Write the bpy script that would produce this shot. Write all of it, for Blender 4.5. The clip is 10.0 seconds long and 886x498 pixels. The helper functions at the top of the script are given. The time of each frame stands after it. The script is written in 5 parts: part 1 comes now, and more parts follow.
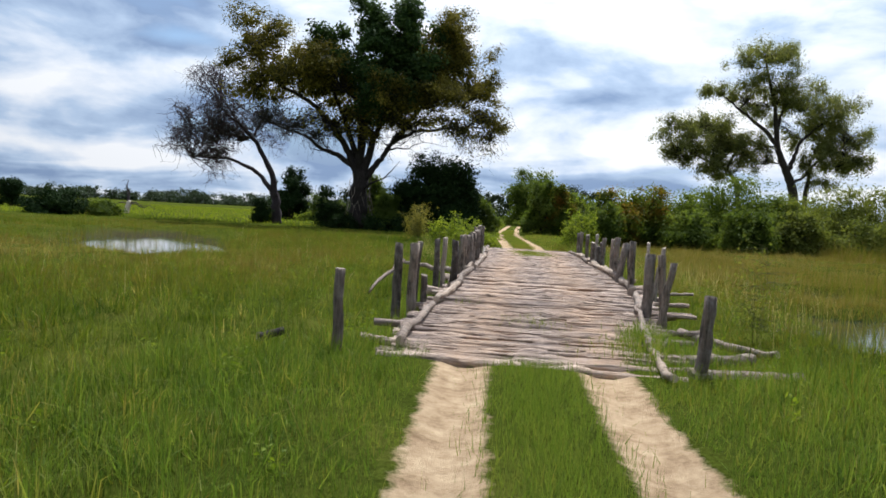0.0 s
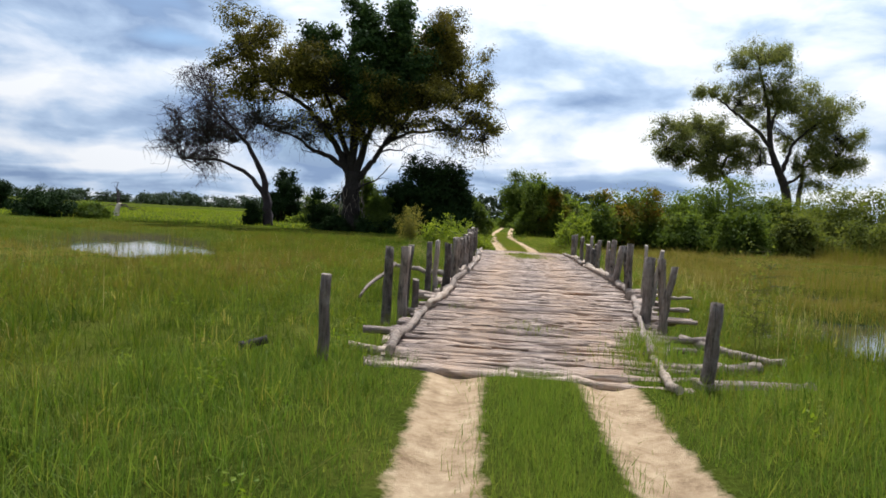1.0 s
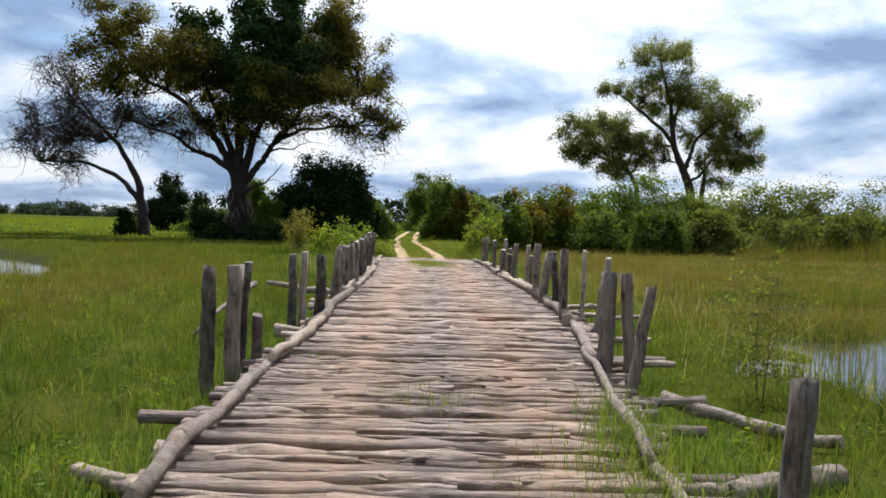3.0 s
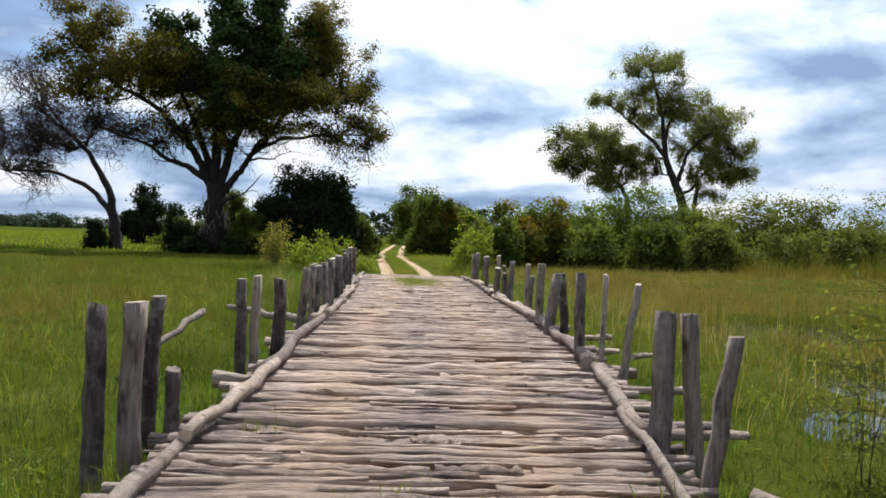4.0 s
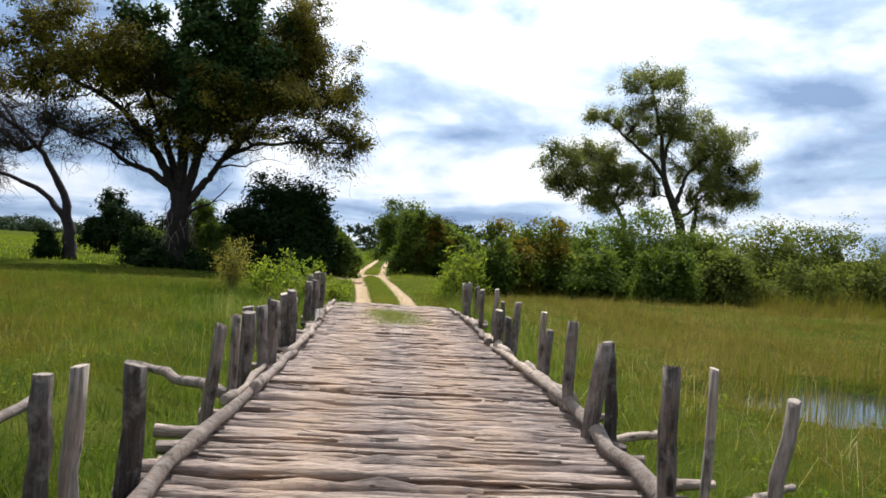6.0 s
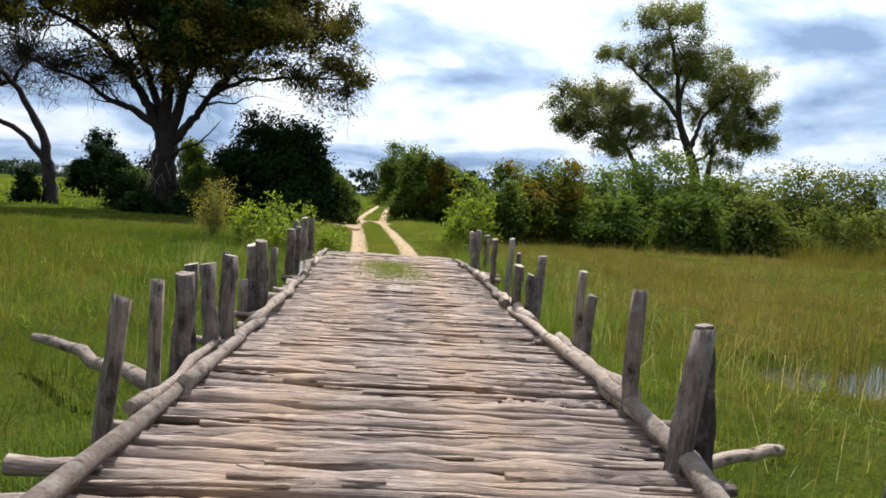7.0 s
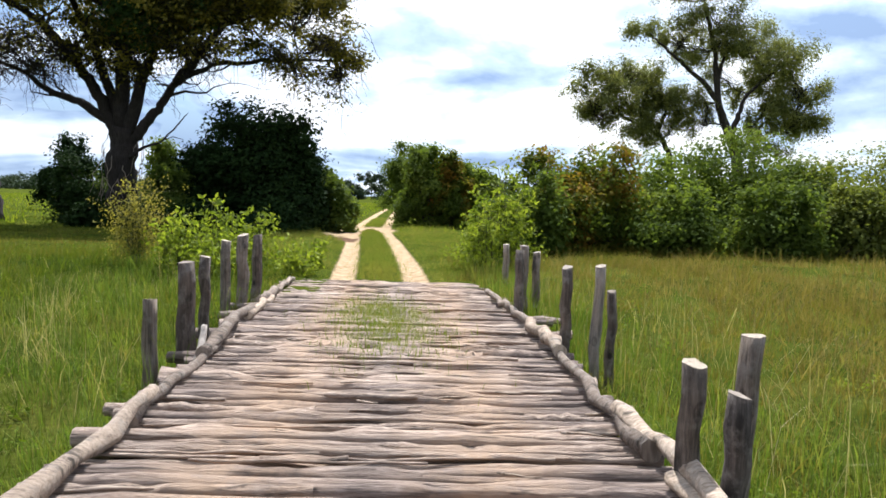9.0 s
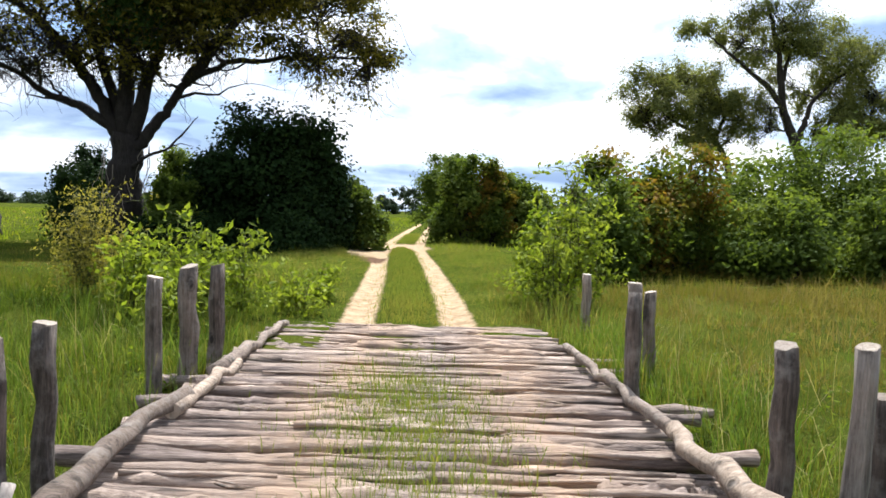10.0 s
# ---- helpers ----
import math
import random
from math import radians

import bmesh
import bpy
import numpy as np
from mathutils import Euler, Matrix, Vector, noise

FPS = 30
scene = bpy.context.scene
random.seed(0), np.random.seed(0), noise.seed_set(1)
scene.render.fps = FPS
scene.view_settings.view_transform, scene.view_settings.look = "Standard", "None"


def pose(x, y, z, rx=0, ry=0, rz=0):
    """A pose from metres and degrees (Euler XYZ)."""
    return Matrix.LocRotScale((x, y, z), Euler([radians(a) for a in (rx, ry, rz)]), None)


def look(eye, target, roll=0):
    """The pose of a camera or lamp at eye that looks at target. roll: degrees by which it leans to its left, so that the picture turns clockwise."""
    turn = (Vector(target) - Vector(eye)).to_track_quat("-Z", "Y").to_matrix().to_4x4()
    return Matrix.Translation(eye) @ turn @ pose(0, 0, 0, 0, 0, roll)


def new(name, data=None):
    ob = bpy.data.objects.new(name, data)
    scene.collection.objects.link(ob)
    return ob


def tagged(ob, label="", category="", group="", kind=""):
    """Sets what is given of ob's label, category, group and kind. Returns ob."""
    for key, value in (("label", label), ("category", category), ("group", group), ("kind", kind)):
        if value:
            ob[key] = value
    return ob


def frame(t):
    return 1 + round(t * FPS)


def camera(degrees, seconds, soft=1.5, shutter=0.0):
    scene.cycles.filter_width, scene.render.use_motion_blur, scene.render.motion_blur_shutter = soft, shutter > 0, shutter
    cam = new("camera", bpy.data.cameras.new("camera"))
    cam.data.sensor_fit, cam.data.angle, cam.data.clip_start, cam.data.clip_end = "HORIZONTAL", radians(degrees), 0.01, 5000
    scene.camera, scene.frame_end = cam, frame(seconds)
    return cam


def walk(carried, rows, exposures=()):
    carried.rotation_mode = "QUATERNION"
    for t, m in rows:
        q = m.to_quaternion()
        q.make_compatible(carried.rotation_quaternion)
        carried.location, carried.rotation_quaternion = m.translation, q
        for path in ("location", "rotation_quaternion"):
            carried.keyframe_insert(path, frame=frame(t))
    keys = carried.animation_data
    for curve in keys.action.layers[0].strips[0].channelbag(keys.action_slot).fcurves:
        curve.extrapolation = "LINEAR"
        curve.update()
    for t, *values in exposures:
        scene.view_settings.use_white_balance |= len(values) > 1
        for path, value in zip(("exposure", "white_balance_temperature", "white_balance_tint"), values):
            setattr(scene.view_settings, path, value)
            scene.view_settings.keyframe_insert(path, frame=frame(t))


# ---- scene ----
cam = camera(62.8, 10.0, 1.65)
METRES, EYE, TILT, LEAN, TURN = 24.24, 1.6, 0.0, -1.9, 0.0
ROWS = [
    (0.0, 0.0, 0.0, 0.0, 0.04, -2.8, -0.92),
    (0.5, 0.0001, 0.0055, 0.0001, -0.13, -2.67, -0.93),
    (1.0, 0.0007, 0.0175, 0.0002, -0.5, -2.64, -0.83),
    (1.5, 0.0034, 0.0488, -0.0005, -2.25, -2.96, -1.03),
    (2.0, 0.0108, 0.0936, -0.0011, -4.83, -3.2, -0.13),
    (2.5, 0.0178, 0.1386, -0.0016, -6.71, -2.71, 0.22),
    (2.7, 0.0213, 0.1575, -0.0024, -7.38, -2.69, 0.56),
    (3.8, 0.0337, 0.2455, 0.0, -8.75, -0.95, -0.19),
    (4.0, 0.0363, 0.2687, -0.0005, -8.89, -1.28, 0.2),
    (4.2, 0.0367, 0.2879, 0.0058, -8.88, 2.03, -1.66),
    (4.5, 0.0425, 0.3173, 0.004, -9.06, 1.02, 0.13),
    (5.0, 0.0486, 0.369, 0.0073, -9.59, 1.69, -1.37),
    (5.5, 0.0543, 0.4103, 0.0103, -10.13, -0.41, -2.78),
    (5.7, 0.0569, 0.4149, 0.0117, -10.02, -0.06, -1.26),
    (6.8, 0.0712, 0.5108, 0.0094, -10.04, -2.94, -2.32),
    (7.0, 0.0758, 0.5346, 0.0082, -9.83, -4.38, -1.63),
    (7.5, 0.0835, 0.5893, 0.0099, -9.57, -4.58, -1.6),
    (7.8, 0.0876, 0.6227, 0.0089, -9.78, -3.35, -2.12),
    (8.0, 0.0922, 0.6524, 0.0078, -10.14, -2.06, -2.51),
    (8.5, 0.1036, 0.7282, 0.0092, -9.99, -1.92, -2.16),
    (8.8, 0.1130, 0.7848, 0.0046, -9.66, -3.94, -0.58),
    (9.0, 0.1169, 0.816, 0.0044, -9.02, -4.3, 0.2),
    (9.5, 0.1257, 0.9032, 0.0029, -7.2, -3.71, -0.1),
    (10.0, 0.1325, 0.9884, 0.0014, -6.33, -3.12, 0.31),
]
walk(cam, [(t, pose(0, 0, EYE, TILT, LEAN, TURN) @ pose(METRES * x, METRES * y, METRES * z, 90 + pitch, roll, yaw)) for t, x, y, z, yaw, pitch, roll in ROWS],
     [(0.0, 0.30, 6150, 10), (2.5, 0.34, 6150, 10), (5.5, 0.40, 6150, 10), (7.5, 0.55, 6150, 10), (10.0, 0.90, 6150, 10)])

# ---- world, sun, exposure ----
SUN_ELEV, SUN_AZ = 60.0, 14.0   # degrees; azimuth clockwise from +y
world = bpy.data.worlds.new("sky")
scene.world = world
world.use_nodes = True
wn, wl = world.node_tree.nodes, world.node_tree.links
wn.clear()


def wnode(kind, **values):
    n = wn.new(kind)
    for key, value in values.items():
        n.inputs[key].default_value = value
    return n


sky = wn.new("ShaderNodeTexSky")
sky.sky_type = "NISHITA"
sky.sun_disc = False
sky.sun_elevation, sky.sun_rotation = radians(SUN_ELEV), radians(SUN_AZ)
sky.dust_density = 0.3
coord = wn.new("ShaderNodeTexCoord")
split = wn.new("ShaderNodeSeparateXYZ")
wl.new(coord.outputs["Generated"], split.inputs[0])


def wmath(op, a, b=None, clamp=False):
    n = wn.new("ShaderNodeMath")
    n.operation, n.use_clamp = op, clamp
    for i, v in enumerate((a, b)):
        if v is None:
            continue
        if isinstance(v, (int, float)):
            n.inputs[i].default_value = v
        else:
            wl.new(v, n.inputs[i])
    return n.outputs[0]


# a broken deck of cloud seen from below: its streaks draw together towards the horizon
over = wmath("ADD", wmath("MAXIMUM", split.outputs[2], 0.0), 0.13)
plan = wn.new("ShaderNodeCombineXYZ")
for k in range(2):
    wl.new(wmath("DIVIDE", split.outputs[k], over), plan.inputs[k])
flat = wn.new("ShaderNodeMapping")
flat.inputs["Location"].default_value = (3.1, 5.35, 0.4)
wl.new(plan.outputs[0], flat.inputs["Vector"])


def wnoise(scale, detail, rough, distort=0.0, vector=None):
    n = wnode("ShaderNodeTexNoise", Scale=scale, Detail=detail, Roughness=rough, Distortion=distort)
    wl.new(flat.outputs[0] if vector is None else vector, n.inputs["Vector"])
    return n.outputs["Fac"]


def wramp(value, stops):
    n = wn.new("ShaderNodeValToRGB")
    el = n.color_ramp.elements
    while len(el) < len(stops):
        el.new(0.5)
    for e, (p, c) in zip(el, stops):
        e.position, e.color = p, (*c, 1)
    wl.new(value, n.inputs[0])
    return n.outputs[0]


def wdir(azimuth, height):
    a, h = radians(azimuth), radians(height)
    return math.sin(a) * math.cos(h), math.cos(a) * math.cos(h), math.sin(h)


def wdot(direction):
    n = wn.new("ShaderNodeVectorMath")
    n.operation = "DOT_PRODUCT"
    wl.new(coord.outputs["Generated"], n.inputs[0])
    n.inputs[1].default_value = direction
    return n.outputs["Value"]


def heap(azimuth, height, width):
    """1 in the middle of one bank of cloud, falling off over its width in degrees."""
    return wmath("POWER", wmath("MAXIMUM", wdot(wdir(azimuth, height)), 0.0), 0.7 / (1 - math.cos(radians(width))))


round_up = wn.new("ShaderNodeMapping")
round_up.inputs["Scale"].default_value = (1.0, 1.0, 2.3)
round_up.inputs["Location"].default_value = (0.7, 2.2, 0.0)
wl.new(coord.outputs["Generated"], round_up.inputs["Vector"])
cover = wnoise(0.80, 3.5, 0.5, 0.5)
curl = wnoise(6.5, 7, 0.55, 0.2, round_up.outputs[0])
cloud_mask = wramp(wmath("ADD", cover, wmath("MULTIPLY", curl, 0.12)), [(0.34, (0, 0, 0)), (0.41, (1, 1, 1))])
cloud_mask = wmath("MAXIMUM", cloud_mask, wmath("SUBTRACT", 1.3, wmath("MULTIPLY", split.outputs[2], 6.0), True))
# thick banks are grey-blue below, thin cloud is white
thick = wmath("ADD", wmath("MULTIPLY", cover, 1.05), wmath("MULTIPLY", wmath("SUBTRACT", curl, 0.5), 0.95))
thick = wmath("SUBTRACT", thick, wmath("MULTIPLY", heap(7.0, 9.5, 5.5), 0.17))
thick = wmath("SUBTRACT", thick, wmath("MULTIPLY", heap(-31.0, 13.0, 9.0), 0.03))
thick = wmath("ADD", thick, wmath("MULTIPLY", heap(22.0, 25.0, 15.0), 0.09))
cloud_col = wramp(thick, [(0.30, (0.27, 0.37, 0.55)), (0.46, (0.50, 0.62, 0.79)), (0.55, (0.74, 0.81, 0.91)), (0.68, (1.0, 1.0, 1.0))])
# clouds are brighter towards the sun
toward = wdot(wdir(SUN_AZ, SUN_ELEV))
glow = wmath("ADD", wmath("MULTIPLY", wmath("POWER", wmath("MAXIMUM", toward, 0.0), 1.5), 8.5), 5.0)
glow_rgb = wn.new("ShaderNodeCombineXYZ")
for k in range(3):
    wl.new(glow, glow_rgb.inputs[k])
cloud_light = wn.new("ShaderNodeMix")
cloud_light.data_type, cloud_light.blend_type = "RGBA", "MULTIPLY"
cloud_light.inputs[0].default_value = 1.0
wl.new(cloud_col, cloud_light.inputs[6])
wl.new(glow_rgb.outputs[0], cloud_light.inputs[7])
mixed = wn.new("ShaderNodeMix")
mixed.data_type = "RGBA"
wl.new(cloud_mask, mixed.inputs[0])
wl.new(sky.outputs[0], mixed.inputs[6])
wl.new(cloud_light.outputs[2], mixed.inputs[7])
back = wnode("ShaderNodeBackground", Strength=0.10)
wl.new(mixed.outputs[2], back.inputs[0])
out = wn.new("ShaderNodeOutputWorld")
wl.new(back.outputs[0], out.inputs[0])

sun_data = bpy.data.lights.new("sun", "SUN")
sun_data.energy, sun_data.angle, sun_data.color = 5.0, radians(0.6), (1.0, 0.97, 0.915)
sun = new("sun", sun_data)
se, sa = radians(SUN_ELEV), radians(SUN_AZ)
sun.matrix_world = look((60 * math.sin(sa) * math.cos(se), 60 * math.cos(sa) * math.cos(se), 60 * math.sin(se)), (0, 0, 0))
tagged(sun, kind="structure")


# ---- materials ----
def ramp(nt, value, stops):
    n = nt.nodes.new("ShaderNodeValToRGB")
    el = n.color_ramp.elements
    while len(el) < len(stops):
        el.new(0.5)
    for e, (p, c) in zip(el, stops):
        e.position, e.color = p, (*c, 1)
    nt.links.new(value, n.inputs[0])
    return n.outputs[0]


def tex(nt, scale, detail=5, rough=0.6, vector=None, stretch=None, distort=0.0):
    n = nt.nodes.new("ShaderNodeTexNoise")
    n.inputs["Scale"].default_value, n.inputs["Detail"].default_value = scale, detail
    n.inputs["Roughness"].default_value, n.inputs["Distortion"].default_value = rough, distort
    if vector is None:
        vector = nt.nodes.new("ShaderNodeNewGeometry").outputs["Position"]
    if stretch:
        m = nt.nodes.new("ShaderNodeMapping")
        m.inputs["Scale"].default_value = stretch
        nt.links.new(vector, m.inputs[0])
        vector = m.outputs[0]
    nt.links.new(vector, n.inputs["Vector"])
    return n.outputs["Fac"]


def blend(nt, fac, a, b, mode="MIX"):
    n = nt.nodes.new("ShaderNodeMix")
    n.data_type, n.blend_type = "RGBA", mode
    for i, v in ((0, fac), (6, a), (7, b)):
        if isinstance(v, (int, float)):
            n.inputs[i].default_value = v
        elif isinstance(v, tuple):
            n.inputs[i].default_value = (*v, 1)
        else:
            nt.links.new(v, n.inputs[i])
    return n.outputs[2]


def maths(nt, op, a, b=0.0, clamp=False):
    n = nt.nodes.new("ShaderNodeMath")
    n.operation, n.use_clamp = op, clamp
    for i, v in enumerate((a, b)):
        if isinstance(v, (int, float)):
            n.inputs[i].default_value = v
        else:
            nt.links.new(v, n.inputs[i])
    return n.outputs[0]


def attribute(nt, name):
    n = nt.nodes.new("ShaderNodeAttribute")
    n.attribute_name = name
    return n.outputs["Fac"]


def start(name, rough=0.8):
    m = bpy.data.materials.new(name)
    m.use_nodes = True
    b = m.node_tree.nodes["Principled BSDF"]
    b.inputs["Roughness"].default_value = rough
    b.inputs["Specular IOR Level"].default_value = 0.25
    return m, m.node_tree, b


def bump(nt, b, height, strength, distance):
    n = nt.nodes.new("ShaderNodeBump")
    n.inputs["Strength"].default_value, n.inputs["Distance"].default_value = strength, distance
    nt.links.new(height, n.inputs["Height"])
    nt.links.new(n.outputs[0], b.inputs["Normal"])


def wood_mat(name, pale, mid, dark, along="X", sand=False, unit=False, knots=False):
    """Weathered round timber: fibres along one local axis, patches, cracks, a tint for each piece."""
    m, nt, b = start(name, 0.85)
    tc = nt.nodes.new("ShaderNodeTexCoord").outputs["Object"]
    rnd = nt.nodes.new("ShaderNodeObjectInfo").outputs["Random"]
    shift = nt.nodes.new("ShaderNodeVectorMath")
    shift.operation = "ADD"
    nt.links.new(tc, shift.inputs[0])
    comb = nt.nodes.new("ShaderNodeCombineXYZ")
    for i in range(3):
        nt.links.new(maths(nt, "MULTIPLY", rnd, 37.0 + 11 * i), comb.inputs[i])
    nt.links.new(comb.outputs[0], shift.inputs[1])
    v = shift.outputs[0]
    st = (0.07, 1, 1) if along == "X" else (1, 1, 0.07)
    fine, wide = 38, None
    if unit:
        # the piece is one long and one thick before it is scaled
        st, fine, wide = (2.2, 1, 1), 4.5, (5.0, 0.35, 0.35)
    fibre = tex(nt, fine, 6, 0.78, v, st)
    patch = tex(nt, 3.0, 5, 0.65, v, wide)
    c = ramp(nt, fibre, [(0.34, dark), (0.48, mid), (0.64, pale)])
    c2 = ramp(nt, patch, [(0.30, tuple(0.55 * k for k in mid)), (0.5, mid), (0.68, pale)])
    c = blend(nt, 0.38, c, c2)
    tint = ramp(nt, rnd, [(0.0, (0.50, 0.45, 0.43)), (0.3, (0.82, 0.76, 0.74)), (0.6, (1.0, 0.92, 0.85)), (0.85, (1.18, 1.07, 0.98)), (1.0, (1.40, 1.31, 1.22))])
    c = blend(nt, 1.0, c, tint, "MULTIPLY")
    if sand:
        # sand trodden into the two wheel lines
        sep = nt.nodes.new("ShaderNodeSeparateXYZ")
        nt.links.new(nt.nodes.new("ShaderNodeNewGeometry").outputs["Position"], sep.inputs[0])
        off = maths(nt, "SUBTRACT", sep.outputs[0], maths(nt, "ADD", maths(nt, "MULTIPLY", sep.outputs[1], AXIS_SLOPE), AXIS_X0))
        d = maths(nt, "ABSOLUTE", maths(nt, "SUBTRACT", maths(nt, "ABSOLUTE", off), 0.78))
        near = maths(nt, "SUBTRACT", 1.2, maths(nt, "DIVIDE", d, 0.58), True)
        sn = tex(nt, 3.2, 7, 0.75)
        f = maths(nt, "MULTIPLY", near, maths(nt, "MULTIPLY", maths(nt, "SUBTRACT", sn, 0.34), 4.5, True), True)
        c = blend(nt, maths(nt, "MULTIPLY", f, 0.86), c, (0.47, 0.325, 0.225))
    nt.links.new(c, b.inputs["Base Color"])
    crack = tex(nt, fine * 0.7, 6, 0.75, v, st)
    # dark knots and splits
    if knots:
        # round branch knots, dark with a ring, and a grey bloom
        cell = nt.nodes.new("ShaderNodeTexVoronoi")
        squash = nt.nodes.new("ShaderNodeMapping")
        squash.inputs["Scale"].default_value = (1, 1, 0.62)
        nt.links.new(v, squash.inputs[0])
        nt.links.new(squash.outputs[0], cell.inputs["Vector"])
        cell.inputs["Scale"].default_value = 5.2
        spot = ramp(nt, cell.outputs["Distance"], [(0.10, (1, 1, 1)), (0.17, (0.25, 0.25, 0.25)), (0.22, (0.6, 0.6, 0.6)), (0.27, (0, 0, 0))])
        c = blend(nt, maths(nt, "MULTIPLY", spot, 0.85), c, tuple(0.35 * k for k in dark))
        c = blend(nt, maths(nt, "MULTIPLY", maths(nt, "SUBTRACT", tex(nt, 7.0, 5, 0.7, v), 0.5), 3.0, True), c, (0.33, 0.295, 0.262))
    knot = maths(nt, "MULTIPLY", maths(nt, "SUBTRACT", tex(nt, fine * 0.24, 3, 0.5, v, (6.0, 1, 1) if unit else tuple(0.35 if k < 0.5 else k for k in st)), 0.59), 9.0, True)
    nt.links.new(blend(nt, maths(nt, "MULTIPLY", knot, 0.75), c, tuple(0.5 * k for k in dark)), b.inputs["Base Color"])
    bump(nt, b, crack, 1.0, 0.035)
    return m


def leaf_mat(name, stops, through_light=0.35, rough=0.62, patchy=0.5, gloss=0.12):
    """Leaves: a colour for each leaf, slower patches over the crown, light passing through."""
    m, nt, b = start(name, rough)
    b.inputs["Specular IOR Level"].default_value = gloss
    isl = nt.nodes.new("ShaderNodeNewGeometry").outputs["Random Per Island"]
    slow = tex(nt, 0.55, 3, 0.6)
    f = maths(nt, "ADD", maths(nt, "MULTIPLY", isl, 1 - patchy), maths(nt, "MULTIPLY", maths(nt, "MULTIPLY", maths(nt, "SUBTRACT", slow, 0.25), 2.0, True), patchy))
    c = ramp(nt, f, stops)
    nt.links.new(c, b.inputs["Base Color"])
    tr = nt.nodes.new("ShaderNodeBsdfTranslucent")
    nt.links.new(blend(nt, 1.0, c, (1.5, 1.5, 0.7), "MULTIPLY"), tr.inputs[0])
    mx = nt.nodes.new("ShaderNodeMixShader")
    mx.inputs[0].default_value = through_light
    nt.links.new(b.outputs[0], mx.inputs[1])
    nt.links.new(tr.outputs[0], mx.inputs[2])
    nt.links.new(mx.outputs[0], nt.nodes["Material Output"].inputs[0])
    return m


def grass_mat(name, stops):
    """Grass blades: colour from each blade's own dryness and slow patches over the meadow."""
    m, nt, b = start(name, 0.7)
    b.inputs["Specular IOR Level"].default_value = 0.1
    f = maths(nt, "ADD", attribute(nt, "dry"), maths(nt, "MULTIPLY", maths(nt, "SUBTRACT", tex(nt, 0.16, 4, 0.6), 0.5), 0.9), True)
    c = ramp(nt, f, stops)
    nt.links.new(c, b.inputs["Base Color"])
    tr = nt.nodes.new("ShaderNodeBsdfTranslucent")
    nt.links.new(blend(nt, 1.0, c, (1.3, 1.3, 0.7), "MULTIPLY"), tr.inputs[0])
    mx = nt.nodes.new("ShaderNodeMixShader")
    mx.inputs[0].default_value = 0.5
    nt.links.new(b.outputs[0], mx.inputs[1])
    nt.links.new(tr.outputs[0], mx.inputs[2])
    nt.links.new(mx.outputs[0], nt.nodes["Material Output"].inputs[0])
    return m


AXIS_SLOPE, AXIS_X0 = 0.121, 0.17
M_DECK = wood_mat("deck_timber", (0.64, 0.55, 0.49), (0.31, 0.252, 0.218), (0.040, 0.033, 0.030), "X", True, True)
M_STRIP = wood_mat("split_timber", (0.58, 0.51, 0.46), (0.30, 0.25, 0.22), (0.08, 0.063, 0.054), "X", True)
M_KERB = wood_mat("kerb_timber", (0.60, 0.52, 0.44), (0.34, 0.28, 0.23), (0.07, 0.055, 0.042), "X", knots=True)
M_POST = wood_mat("post_timber", (0.40, 0.345, 0.30), (0.18, 0.153, 0.132), (0.036, 0.030, 0.026), "Z", knots=True)
M_PALEPOST = wood_mat("barkless_timber", (0.52, 0.475, 0.43), (0.28, 0.25, 0.22), (0.06, 0.05, 0.043), "Z", knots=True)
M_DARKPOST = wood_mat("dark_timber", (0.25, 0.222, 0.20), (0.10, 0.088, 0.078), (0.02, 0.017, 0.015), "Z", knots=True)
M_SAWN = wood_mat("sawn_end", (0.66, 0.60, 0.52), (0.50, 0.44, 0.37), (0.24, 0.20, 0.16), "Z")
M_BARK = wood_mat("bark", (0.075, 0.067, 0.062), (0.032, 0.028, 0.026), (0.011, 0.010, 0.009), "Z")
M_DEADBARK = wood_mat("dead_bark", (0.10, 0.083, 0.097), (0.05, 0.041, 0.048), (0.02, 0.017, 0.019), "Z")
M_DEADVINE = wood_mat("dead_vine", (0.42, 0.38, 0.34), (0.26, 0.23, 0.20), (0.10, 0.085, 0.075), "Z")
M_BLEACHED = wood_mat("bleached_wood", (0.72, 0.68, 0.62), (0.55, 0.51, 0.46), (0.25, 0.22, 0.2), "Z")
M_OLIVE = leaf_mat("olive_leaf", [(0.0, (0.012, 0.016, 0.006)), (0.30, (0.036, 0.038, 0.010)), (0.48, (0.110, 0.098, 0.018)), (0.70, (0.21, 0.175, 0.030)), (0.95, (0.30, 0.25, 0.055))], 0.30, patchy=0.65, gloss=0.05)
M_CREEPER = leaf_mat("creeper_leaf", [(0.0, (0.012, 0.028, 0.009)), (0.5, (0.034, 0.064, 0.018)), (1.0, (0.11, 0.17, 0.048))], 0.2, gloss=0.05)
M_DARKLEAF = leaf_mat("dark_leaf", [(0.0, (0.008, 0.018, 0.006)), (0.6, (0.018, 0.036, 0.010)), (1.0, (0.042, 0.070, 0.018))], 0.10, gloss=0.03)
M_WILLOWY = leaf_mat("grey_green_leaf", [(0.0, (0.065, 0.077, 0.030)), (0.5, (0.155, 0.168, 0.060)), (1.0, (0.29, 0.285, 0.115))], 0.5, patchy=0.65)
M_SHRUB = leaf_mat("shrub_leaf", [(0.0, (0.040, 0.066, 0.014)), (0.5, (0.095, 0.132, 0.026)), (1.0, (0.18, 0.215, 0.042))], 0.46, patchy=0.75, gloss=0.06)
